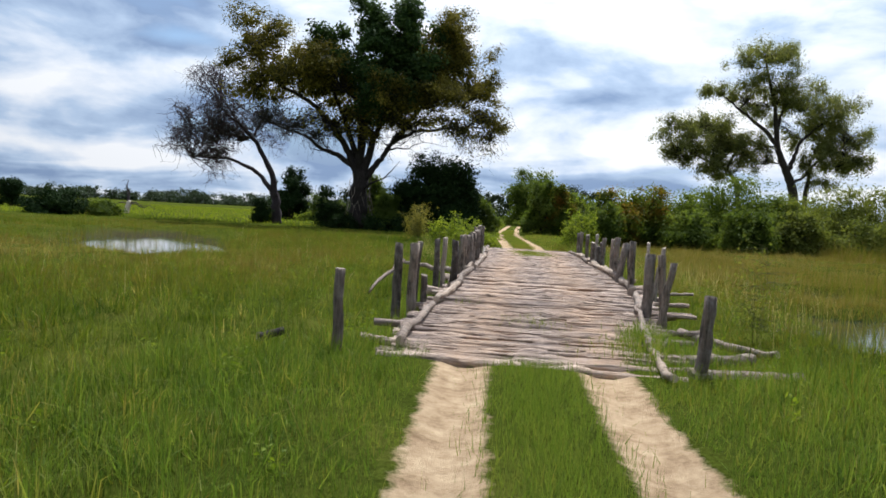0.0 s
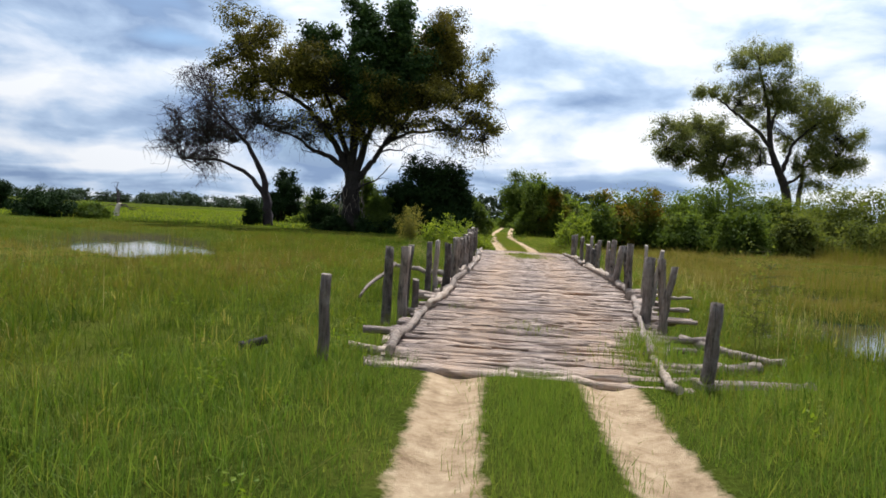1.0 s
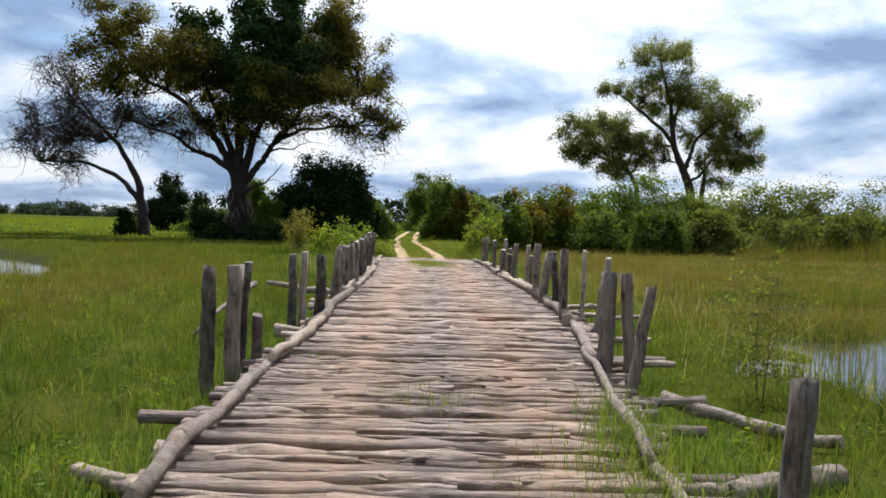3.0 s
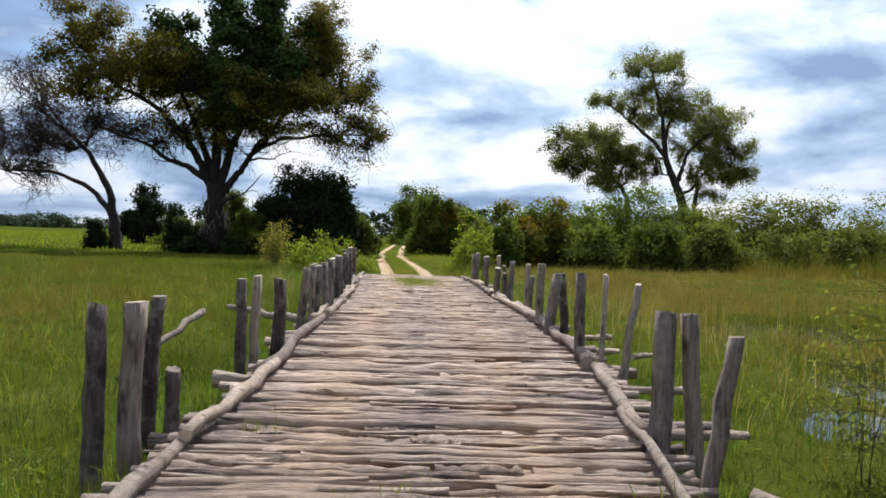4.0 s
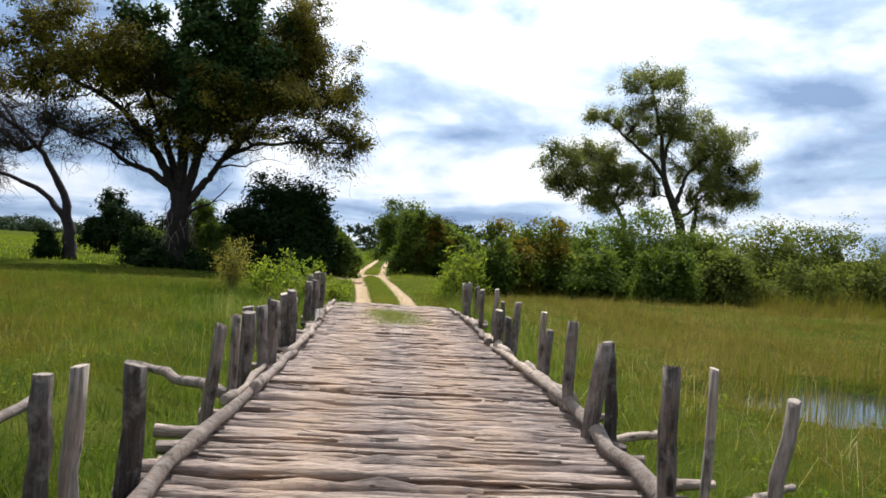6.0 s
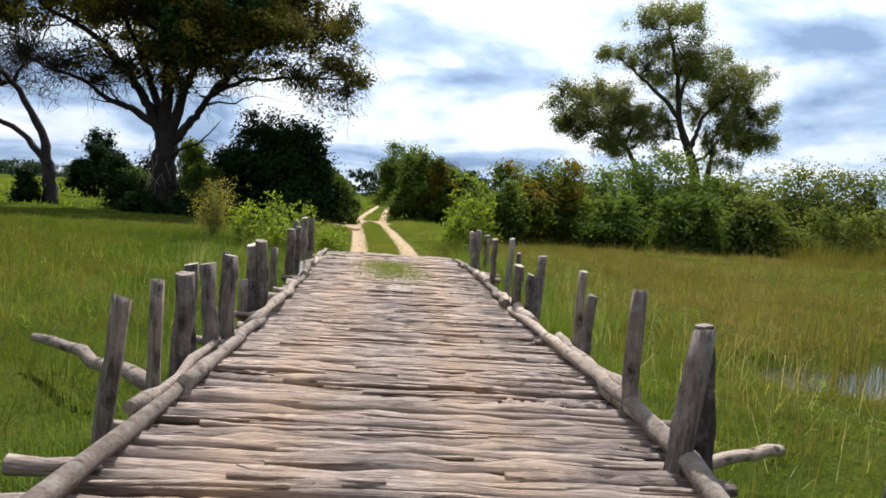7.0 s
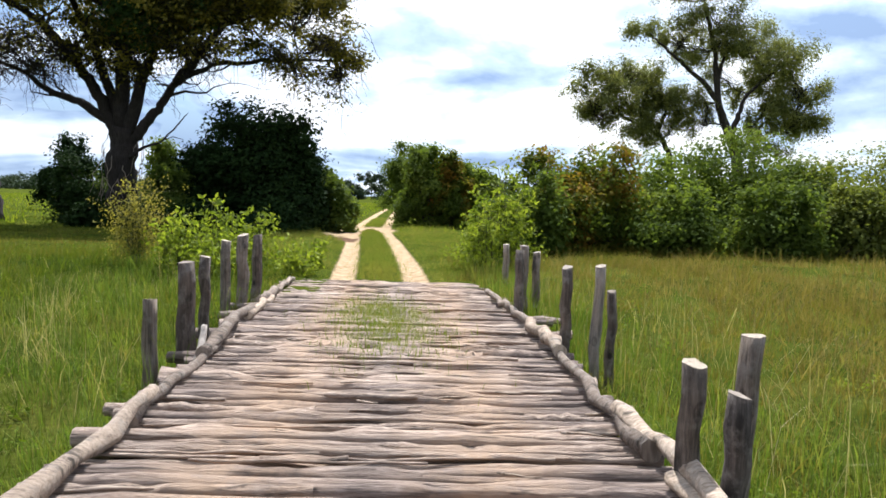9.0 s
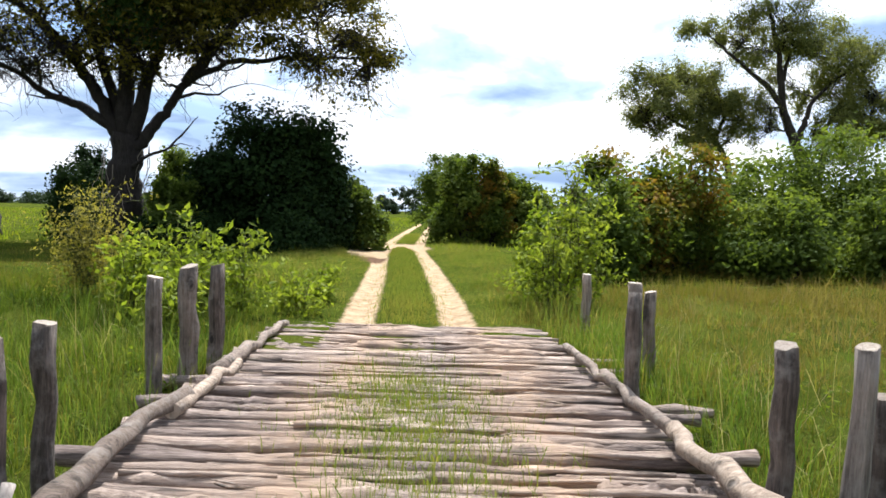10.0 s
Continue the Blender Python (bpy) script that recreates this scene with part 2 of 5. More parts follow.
M_PALESHRUB = leaf_mat("pale_shrub_leaf", [(0.0, (0.058, 0.078, 0.020)), (0.5, (0.122, 0.142, 0.034)), (1.0, (0.20, 0.212, 0.058))], 0.45, patchy=0.75, gloss=0.05)
M_RUSSET = leaf_mat("russet_leaf", [(0.0, (0.03, 0.05, 0.010)), (0.38, (0.085, 0.115, 0.018)), (0.55, (0.17, 0.135, 0.022)), (0.72, (0.24, 0.125, 0.025)), (1.0, (0.27, 0.115, 0.03))], 0.42, patchy=0.8, gloss=0.05)
M_LIME = leaf_mat("lime_leaf", [(0.0, (0.07, 0.11, 0.014)), (0.5, (0.18, 0.23, 0.026)), (1.0, (0.34, 0.37, 0.06))], 0.45)
M_LIMESHRUB = leaf_mat("lime_shrub_leaf", [(0.0, (0.05, 0.085, 0.010)), (0.5, (0.12, 0.17, 0.016)), (1.0, (0.24, 0.28, 0.035))], 0.4)
M_STRAWLEAF = leaf_mat("straw_leaf", [(0.0, (0.16, 0.15, 0.03)), (0.5, (0.26, 0.23, 0.05)), (1.0, (0.38, 0.33, 0.09))], 0.4)
M_STEM = wood_mat("green_stem", (0.20, 0.22, 0.07), (0.12, 0.14, 0.04), (0.05, 0.06, 0.02), "Z")
M_FARLEAF = leaf_mat("far_leaf", [(0.0, (0.024, 0.038, 0.022)), (0.5, (0.038, 0.058, 0.030)), (1.0, (0.068, 0.095, 0.046))], 0.15)
M_GRASS = grass_mat("meadow_grass", [(0.0, (0.0358, 0.0643, 0.0072)), (0.28, (0.0968, 0.1318, 0.0138)), (0.50, (0.1344, 0.1302, 0.0216)), (0.72, (0.130, 0.100, 0.026)), (1.0, (0.225, 0.18, 0.068))])
# brighter copy of the meadow grass, sunlight put into the colour
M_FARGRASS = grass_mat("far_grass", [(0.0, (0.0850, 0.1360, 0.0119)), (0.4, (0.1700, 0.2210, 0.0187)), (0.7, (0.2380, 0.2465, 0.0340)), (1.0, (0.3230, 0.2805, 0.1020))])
M_TURF = grass_mat("fresh_turf", [(0.0, (0.0544, 0.1005, 0.0152)), (0.30, (0.1134, 0.1704, 0.0265)), (0.55, (0.1814, 0.2053, 0.0441)), (0.8, (0.2449, 0.2009, 0.0504)), (1.0, (0.4536, 0.3756, 0.1449))])
M_STRAW = grass_mat("dry_straw", [(0.0, (0.22, 0.18, 0.085)), (0.5, (0.34, 0.285, 0.15)), (1.0, (0.50, 0.43, 0.27))])


def ground_mat():
    m, nt, b = start("meadow_soil", 0.95)
    b.inputs["Specular IOR Level"].default_value = 0.0
    g = tex(nt, 0.35, 6, 0.65)
    fine = tex(nt, 9, 6, 0.7)
    green = ramp(nt, g, [(0.3, (0.032, 0.047, 0.009)), (0.5, (0.060, 0.077, 0.014)), (0.7, (0.098, 0.102, 0.024))])
    green = blend(nt, 0.8, green, ramp(nt, tex(nt, 22, 7, 0.75), [(0.32, (0.25, 0.28, 0.2)), (0.68, (1.45, 1.4, 1.1))]), "MULTIPLY")
    sandc = ramp(nt, tex(nt, 4.5, 8, 0.7), [(0.3, (0.22, 0.148, 0.088)), (0.5, (0.39, 0.28, 0.175)), (0.72, (0.55, 0.42, 0.275))])
    soil = ramp(nt, fine, [(0.3, (0.025, 0.024, 0.014)), (0.7, (0.065, 0.058, 0.030))])
    c = blend(nt, attribute(nt, "wet"), green, soil)
    edge = maths(nt, "ADD", attribute(nt, "sand"), maths(nt, "MULTIPLY", maths(nt, "SUBTRACT", tex(nt, 5.5, 6, 0.75), 0.5), 0.9))
    f = maths(nt, "MULTIPLY", maths(nt, "SUBTRACT", edge, 0.35), 4.0, True)
    # brown soil colour darkened for the shade at the washout and hump
    soil_shade = ramp(nt, fine, [(0.3, (0.07, 0.042, 0.028)), (0.7, (0.17, 0.105, 0.07))])
    g = maths(nt, "MULTIPLY", maths(nt, "SUBTRACT", maths(nt, "ADD", attribute(nt, "soil_shade"), maths(nt, "MULTIPLY", maths(nt, "SUBTRACT", tex(nt, 3.0, 5, 0.7), 0.5), 0.7)), 0.4), 4.0, True)
    nt.links.new(blend(nt, g, blend(nt, f, c, sandc), soil_shade), b.inputs["Base Color"])
    bump(nt, b, tex(nt, 20, 9, 0.8), 0.9, 0.035)
    return m


M_GROUND = ground_mat()


def water_mat():
    m, nt, b = start("pond_water", 0.06)
    b.inputs["Base Color"].default_value = (0.03, 0.035, 0.025, 1)
    b.inputs["Specular IOR Level"].default_value = 0.6
    bump(nt, b, tex(nt, 3.0, 4, 0.6), 0.12, 0.02)
    return m


M_WATER = water_mat()


def dirt_mat():
    """Dark grit between the logs, pale sand along the two wheel lines."""
    m, nt, b = start("deck_dirt", 0.95)
    b.inputs["Specular IOR Level"].default_value = 0.0
    pale = ramp(nt, tex(nt, 6, 7, 0.7), [(0.3, (0.16, 0.105, 0.075)), (0.5, (0.38, 0.26, 0.185)), (0.7, (0.56, 0.40, 0.295))])
    grit = ramp(nt, tex(nt, 7, 7, 0.7), [(0.3, (0.035, 0.028, 0.022)), (0.7, (0.13, 0.10, 0.078))])
    sep = nt.nodes.new("ShaderNodeSeparateXYZ")
    nt.links.new(nt.nodes.new("ShaderNodeNewGeometry").outputs["Position"], sep.inputs[0])
    off = maths(nt, "SUBTRACT", sep.outputs[0], maths(nt, "ADD", maths(nt, "MULTIPLY", sep.outputs[1], AXIS_SLOPE), AXIS_X0))
    d = maths(nt, "ABSOLUTE", maths(nt, "SUBTRACT", maths(nt, "ABSOLUTE", off), 0.78))
    near = maths(nt, "SUBTRACT", 1.2, maths(nt, "DIVIDE", d, 0.62), True)
    nt.links.new(blend(nt, near, grit, pale), b.inputs["Base Color"])
    bump(nt, b, tex(nt, 30, 6, 0.7), 0.8, 0.02)
    return m


M_DIRT = dirt_mat()


# ---- mesh helpers ----
def mesh_data(name, verts, faces, material, smooth=False, floats=None):
    """A mesh from arrays: verts (n, 3), faces (m, 3 or 4), per-vertex numbers by name."""
    verts, faces = np.asarray(verts, np.float32), np.asarray(faces, np.int32)
    me = bpy.data.meshes.new(name)
    k = faces.shape[1]
    me.vertices.add(len(verts))
    me.vertices.foreach_set("co", verts.ravel())
    me.loops.add(faces.size)
    me.loops.foreach_set("vertex_index", faces.ravel())
    me.polygons.add(len(faces))
    me.polygons.foreach_set("loop_start", np.arange(0, faces.size, k, dtype=np.int32))
    me.polygons.foreach_set("use_smooth", np.full(len(faces), smooth))
    for key, values in (floats or {}).items():
        me.attributes.new(key, "FLOAT", "POINT").data.foreach_set("value", np.asarray(values, np.float32))
    me.materials.append(material)
    me.update(calc_edges=True)
    me.validate()
    return me


def child(name, data, parent, label=""):
    ob = new(name, data)
    ob.parent = parent
    if label:
        tagged(ob, label)
    return ob


def part(name, bm, material, parent, label=""):
    me = bpy.data.meshes.new(name)
    bm.to_mesh(me)
    bm.free()
    me.materials.append(material)
    return child(name, me, parent, label)


def thing(name, base, label, category, group="", kind=""):
    ob = new(name)
    ob.empty_display_size = 0.2
    ob.location = base
    return tagged(ob, label, category, group, kind)


def tube(points, radii, sides, rng, knob=0.0, cap=True):
    """Verts and quads of a bent, tapering round stem."""
    p, r = np.asarray(points, float), np.asarray(radii, float)
    n = len(p)
    d = np.gradient(p, axis=0)
    d /= np.linalg.norm(d, axis=1, keepdims=True) + 1e-9
    ref = np.array([0.0, 0, 1]) if abs(d[:, 2]).mean() < 0.8 else np.array([1.0, 0, 0])
    u = np.cross(d, ref)
    u /= np.linalg.norm(u, axis=1, keepdims=True) + 1e-9
    v = np.cross(d, u)
    a = np.linspace(0, 2 * np.pi, sides, endpoint=False)
    rr = r[:, None] * (1 + knob * rng.uniform(-1, 1, (n, sides)))
    ring = p[:, None] + rr[..., None] * (np.cos(a)[None, :, None] * u[:, None] + np.sin(a)[None, :, None] * v[:, None])
    verts = ring.reshape(-1, 3)
    i, j = np.meshgrid(np.arange(n - 1), np.arange(sides), indexing="ij")
    i, j = i.ravel(), j.ravel()
    k = (j + 1) % sides
    faces = np.stack([i * sides + j, i * sides + k, (i + 1) * sides + k, (i + 1) * sides + j], 1)
    if cap:
        verts = np.vstack([verts, p[0], p[-1]])
        c0, c1 = len(verts) - 2, len(verts) - 1
        j = np.arange(0, sides, 2)
        e0 = np.stack([np.full(len(j), c0), (j + 2) % sides, (j + 1) % sides, j], 1)
        o = (n - 1) * sides
        e1 = np.stack([np.full(len(j), c1), o + j, o + (j + 1) % sides, o + (j + 2) % sides], 1)
        faces = np.vstack([faces, e0, e1])
    return verts, faces


class Heap:
    """Gathers many small pieces into one mesh."""

    def __init__(self):
        self.v, self.f, self.n = [], [], 0

    def add(self, verts, faces):
        self.v.append(verts)
        self.f.append(faces + self.n)
        self.n += len(verts)

    def done(self, name, material, smooth=True):
        return mesh_data(name, np.vstack(self.v), np.vstack(self.f), material, smooth)


def leaves(centres, length, width, rng, droop=0.3, spread=0.35, out=None):
    """Folded leaf blades, two triangles each, at the centres. out: the way out of the clump, to which the blades turn their faces."""
    n = len(centres)
    d = rng.normal(0, 1, (n, 3))
    d[:, 2] = d[:, 2] * 0.6 - droop
    if out is not None:
        face = out * 0.8 + rng.normal(0, 0.55, (n, 3)) + [0, 0, 0.55]
        face /= np.linalg.norm(face, axis=1, keepdims=True) + 1e-9
        d -= face * (d * face).sum(1, keepdims=True)
    d /= np.linalg.norm(d, axis=1, keepdims=True) + 1e-9
    s = np.cross(d, rng.normal(0, 1, (n, 3)) if out is None else face)
    s /= np.linalg.norm(s, axis=1, keepdims=True) + 1e-9
    up = np.cross(s, d)
    le = length * rng.uniform(1 - spread, 1 + spread, (n, 1))
    wi = width * rng.uniform(1 - spread, 1 + spread, (n, 1))
    a, c = centres - d * le / 2, centres + d * le / 2
    b1 = centres + s * wi / 2 + up * wi * 0.18
    b2 = centres - s * wi / 2 + up * wi * 0.18
    verts = np.stack([a, b1, c, b2], 1).reshape(-1, 3)
    k = np.arange(n)[:, None] * 4
    faces = np.vstack([k + [0, 1, 2], k + [0, 2, 3]])
    return verts, faces


def bent(a, b, n, rng, wob, sag=0.0):
    """A crooked line from a to b."""
    t = np.linspace(0, 1, n)[:, None]
    p = (1 - t) * np.asarray(a, float) + t * np.asarray(b, float)
    size = np.linalg.norm(np.subtract(b, a))
    w = rng.normal(0, 1, (n, 3)).cumsum(0)
    w -= t * w[-1] + (1 - t) * w[0]
    p = p + w * wob * size / n
    p[:, 2] += (sag * size * np.sin(np.pi * t))[:, 0]
    return p


def lobe_points(rng, lobe, n, shell=0.55):
    """Points in a lobe (x, y, z, rx, rz): smaller tufts sit on its skin, so that the outline is uneven and has gaps."""
    x, y, z, rx, rz = lobe
    size = np.array([rx, rx * 0.9, rz])
    m = max(4, n // 7)
    d = rng.normal(0, 1, (m, 3))
    d[:, 2] += 0.15
    d /= np.linalg.norm(d, axis=1, keepdims=True)
    tuft = d * rng.uniform(shell, 1.08, (m, 1))
    p = tuft[rng.integers(0, m, n)] + np.clip(rng.normal(0, 0.20, (n, 3)), -0.32, 0.32)
    return np.array([x, y, z]) + p * size


def tree(name, label, base, stems, crowns, seed, bark=None, category="tree", twig=0.02, group="", spurs=0, fine_wood=True, shoots=0):
    """A tree. stems: (points, radius at foot, radius at end). crowns: dicts with lobes, material, clumps per lobe, leaves per
    clump, clump radius, leaf length and width. Branches run from the nearest stem point to each clump."""
    rng = np.random.default_rng(seed)
    base = np.asarray(base, float)
    root = thing(name, base, label, category, group)
    bark = bark or M_BARK
    wood, limbs, nodes = Heap(), Heap(), []
    for pts, r0, r1 in stems:
        pts = np.asarray(pts, float) - base
        t = np.linspace(0, len(pts) - 1, 5 * (len(pts) - 1) + 1)
        fine = np.stack([np.interp(t, np.arange(len(pts)), pts[:, k]) for k in range(3)], 1)
        fine[1:-1] = (fine[:-2] + fine[1:-1] * 2 + fine[2:]) / 4
        fine[1:-1] += rng.normal(0, (0.08 if r0 > 0.5 else 0.22) * (r0 + r1) / 2, (len(fine) - 2, 3))
        s = np.linspace(0, 1, len(fine))
        rad = r0 + (r1 - r0) * s ** 0.8
        wood.add(*(tube(fine, rad, 10 if r0 > 0.15 else 5, rng, 0.10) if fine_wood else tube(fine[::5], rad[::5], 4, rng, 0.10)))
        nodes += [(q, r) for q, r, k in zip(fine, rad, s) if k > 0.35]
    high = [n for n in nodes if n[0][2] > 6.0]
    for _ in range(spurs):
        q, rr = high[rng.integers(len(high))]
        e = q + rng.normal(0, 1, 3) * [1.5, 1.0, 0.7] + [0, 0, 0.7]
        limbs.add(*tube(bent(q, e, 7, rng, 0.32), np.linspace(min(0.10, rr * 0.5), 0.02, 7), 5, rng, 0.1))
        for _ in range(3):
            f = e + rng.normal(0, 0.8, 3)
            limbs.add(*tube(bent(e, f, 5, rng, 0.3), np.linspace(0.022, 0.008, 5), 3, rng, 0.0, False))
    npos, nrad = np.array([q for q, r in nodes]), np.array([r for q, r in nodes])
    for cr in crowns:
        vs, fs, count = [], [], 0
        biggest = float(np.mean([q[3] * q[3] * q[4] for q in cr["lobes"]]))
        for lobe in cr["lobes"]:
            lobe = (*(np.asarray(lobe[:3]) - base), *lobe[3:])
            # one limb into the lobe, then a branch to each clump
            heart = np.array(lobe[:3]) - [0, 0, lobe[4] * 0.3]
            k = np.argmin(np.linalg.norm(npos - heart, axis=1) + 0.3 * np.maximum(0, npos[:, 2] - heart[2]))
            lim = bent(npos[k], heart, 7, rng, 0.25, 0.06)
            r0 = min(nrad[k] * 0.7, 0.035 * np.linalg.norm(heart - npos[k]) + 0.03)
            if fine_wood:
                limbs.add(*tube(lim, np.linspace(r0, r0 * 0.5, 7), 6 if category == "tree" else 4, rng, 0.1))
            many = max(5, int(cr["clumps"] * min(1.3, (lobe[3] * lobe[3] * lobe[4] / cr.get("unit", biggest)) ** 0.6)))
            spots = lobe_points(rng, lobe, many, cr.get("shell", 0.5))
            for c in spots if fine_wood else ():
                q = lim[rng.integers(3, 7)]
                mid = bent(q, c, 6 if category == "tree" else 4, rng, cr.get("wob", 0.35), cr.get("sag", 0.05))
                rb = max(twig, r0 * 0.22)
                limbs.add(*tube(mid, np.linspace(rb, twig * 0.4, len(mid)), 4 if category == "tree" else 3, rng, 0.0, False))
                for _ in range(cr.get("twigs", 2)):
                    s0 = mid[rng.integers(cr.get("tips", 1), len(mid))]
                    e = s0 + rng.normal(0, cr["radius"], 3) - [0, 0, cr.get("hang", 0.0) * cr["radius"]]
                    limbs.add(*tube(bent(s0, e, 5, rng, cr.get("wob", 0.35) + 0.1), np.linspace(twig * 0.7, twig * 0.25, 5), 3, rng, 0.0, False))
            for c in spots[np.argsort(spots[:, 2])[-shoots:]] if shoots else ():
                e = c + [rng.normal(0, 0.16), rng.normal(0, 0.16), rng.uniform(0.2, 0.55) * lobe[4]]
                if fine_wood:
                    limbs.add(*tube(bent(c, e, 4, rng, 0.15), np.linspace(0.012, 0.004, 4), 3, rng, 0.0, False))
                s = rng.uniform(0, 1, (34, 1))
                v, f = leaves(c + (e - c) * s + rng.normal(0, 1, (34, 3)) * (0.15 - 0.09 * s), cr["len"], cr["wid"], rng, 0.1)
                vs.append(v)
                fs.append(f + count)
                count += len(v)
            n = cr.get("leaves", 0)
            if n:
                cen = np.repeat(spots, n, 0)
                size = np.repeat(rng.uniform(0.6, 1.35, len(spots)), n)[:, None]
                way = rng.normal(0, 1, cen.shape)
                way *= rng.uniform(0, 1, (len(cen), 1)) ** 0.8 / np.linalg.norm(way, axis=1, keepdims=True)
                cen = cen + way * np.array([1, 1, cr.get("hung", 0.75)]) * cr["radius"] * size * cr.get("spread", 1.75) - [0, 0, 0.25 * cr["radius"] * cr.get("droop", 0.3)]
                far_out = (np.repeat(spots, n, 0) - lobe[:3]) / [lobe[3], lobe[3], lobe[4]]
                v, f = leaves(cen, cr["len"], cr["wid"], rng, cr.get("droop", 0.3), 0.35, 0.8 * far_out + 0.9 * way)
                vs.append(v)
                fs.append(f + count)
                count += len(v)
        if vs:
            child("crown", mesh_data("crown", np.vstack(vs), np.vstack(fs), cr["mat"]), root, cr.get("label", ""))
    child("trunk", wood.done("trunk", bark), root)
    if limbs.n:
        child("branching", limbs.done("branching", bark), root)
    return root


# ---- the ground: one sheet with the track, the causeway and the wet hollows ----
def axis_x(y):
    return AXIS_X0 + AXIS_SLOPE * y


LINE_Y = np.arange(-60.0, 460.0, 1.0)
LINE_X = np.interp(LINE_Y, [-60, 0, 8, 20, 32, 36, 44, 50, 56, 64.5, 84, 121, 160, 460], [0.6, 0.6, 0.95, 2.5, 3.8, 4.0, 4.45, 4.65, 4.9, 5.8, 7.8, 11.9, 14.5, 30])
LINE_X = np.convolve(np.pad(LINE_X, 5, mode="edge"), np.ones(11) / 11, "valid")


def road_x(y):
    """Middle of the wheel track, before, on and past the bridge."""
    return np.interp(y, LINE_Y, LINE_X)


def dip(x, y):
    """The worn sandy washout where the track swings past the bushes."""
    return np.maximum(np.exp(-(((x - 3.5) / 0.85) ** 2) - ((y - 53.5) / 3.8) ** 2), np.exp(-(((x - 5.3) / 1.0) ** 2) - ((y - 57.5) / 3.0) ** 2))


def shaded_soil(x, y):
    """Shade painted on brown soil: the near side of the washout and, below overhanging grass, the lip of the hump."""
    lip = np.exp(-(((x - 4.9) / 0.75) ** 2) - ((y - 53.8 + 0.8 * (x - 4.9)) / 0.9) ** 2)
    return np.maximum(np.exp(-(((x - 3.6) / 0.55) ** 2) - ((y - 48.6) / 2.3) ** 2), lip)


PONDS = [(-12.9, 31.8, 3.2, 7.2, 22.0), (10.0, 12.8, 3.2, 2.9, 0.0), (10.6, 20.8, 2.3, 1.7, 0.0)]   # middle, half width, half length, turn in degrees
WATER_Z = -0.30


def hollow(x, y):
    """0 outside the wet ground that the bridge crosses, 1 in it."""
    along = np.clip((y - 8.6) / 2.0, 0, 1) * np.clip((31.0 - y) / 2.0, 0, 1)
    return along * np.clip((4.6 - np.abs(x - road_x(y))) / 1.6, 0, 1)


def pond_reach(x, y, px, py, rx, ry, turn):
    """1 on a pond's shore line, less inside."""
    c, s = math.cos(radians(turn)), math.sin(radians(turn))
    u, v = (x - px) * c + (y - py) * s, (y - py) * c - (x - px) * s
    return np.sqrt((u / rx) ** 2 + (v / ry) ** 2)


def pond(x, y):
    d = np.zeros_like(np.asarray(x, float))
    for p in PONDS:
        d = np.maximum(d, 1.35 - pond_reach(x, y, *p) + 0.12 * np.sin(1.9 * x + 1.1 * y) + 0.10 * np.sin(3.1 * x - 2.3 * y + 1.0))
    return np.clip(d, 0, 1)


def lumps(x, y):
    return 0.05 * np.sin(x * 0.9 + 1.3 * np.sin(y * 0.37)) * np.sin(y * 0.8 + np.cos(x * 0.5)) + 0.03 * np.sin(x * 2.3 + y * 1.1) * np.sin(y * 2.7 - x)


def ground_z(x, y):
    x, y = np.asarray(x, float), np.asarray(y, float)
    off = np.abs(x - road_x(y))
    bank = np.clip((off - 2.2) / 3.0, 0, 1)
    z = lumps(x, y) * np.clip(off / 3, 0.25, 1)
    z = z - 0.30 * hollow(x, y) * np.clip((off - 0.5) / 2.0, 0.5, 1)
    z = z - 0.12 * bank * np.clip((36 - y) / 8, 0, 1)
    z = z - 0.6 * pond(x, y) ** 0.8 + 0.12 * np.clip((y - 30) / 6, 0, 1)
    rut = np.exp(-(((off - 0.76) / 0.22) ** 2)) * (1 - hollow(x, y))
    hump = 0.16 * np.exp(-((off / 0.5) ** 2)) * np.clip((y - 38) / 12, 0, 1) * np.clip((54.2 - y) / 0.8, 0, 1)
    return z - 0.07 * rut - 0.16 * dip(x, y) + hump


def build_ground():
    xs = np.unique(np.concatenate([np.linspace(-3000, -100, 16), np.linspace(-100, -16, 43), np.linspace(-16, -5, 22), np.linspace(-5, 12, 105), np.linspace(12, 22, 20), np.linspace(22, 100, 40), np.linspace(100, 3000, 16)]))
    ys = np.unique(np.concatenate([np.linspace(-500, -12, 12), np.linspace(-12, 58, 205), np.linspace(58, 130, 80), np.linspace(130, 4500, 24)]))
    X, Y = np.meshgrid(xs, ys, indexing="ij")
    Z = ground_z(X, Y)
    n, m = X.shape
    i, j = np.meshgrid(np.arange(n - 1), np.arange(m - 1), indexing="ij")
    a = (i * m + j).ravel()
    faces = np.stack([a, a + m, a + m + 1, a + 1], 1)
    off = np.abs(X - road_x(Y))
    sand = np.clip(1.3 - np.abs(off - 0.76) / np.where(Y > 34, 0.31, 0.34), 0, 1) * np.clip((150 - Y) / 40, 0, 1)
    sand = np.maximum(sand, 1.3 * dip(X, Y))
    me = mesh_data("ground", np.stack([X, Y, Z], -1).reshape(-1, 3), faces, M_GROUND, True,
                   {"sand": sand.ravel(), "soil_shade": shaded_soil(X, Y).ravel(), "wet": np.clip((pond(X, Y) - 0.18) * 4, 0, 1).ravel()})
    return tagged(new("ground", me), "green flood-plain meadow with two sandy wheel ruts", "ground", kind="structure")


build_ground()


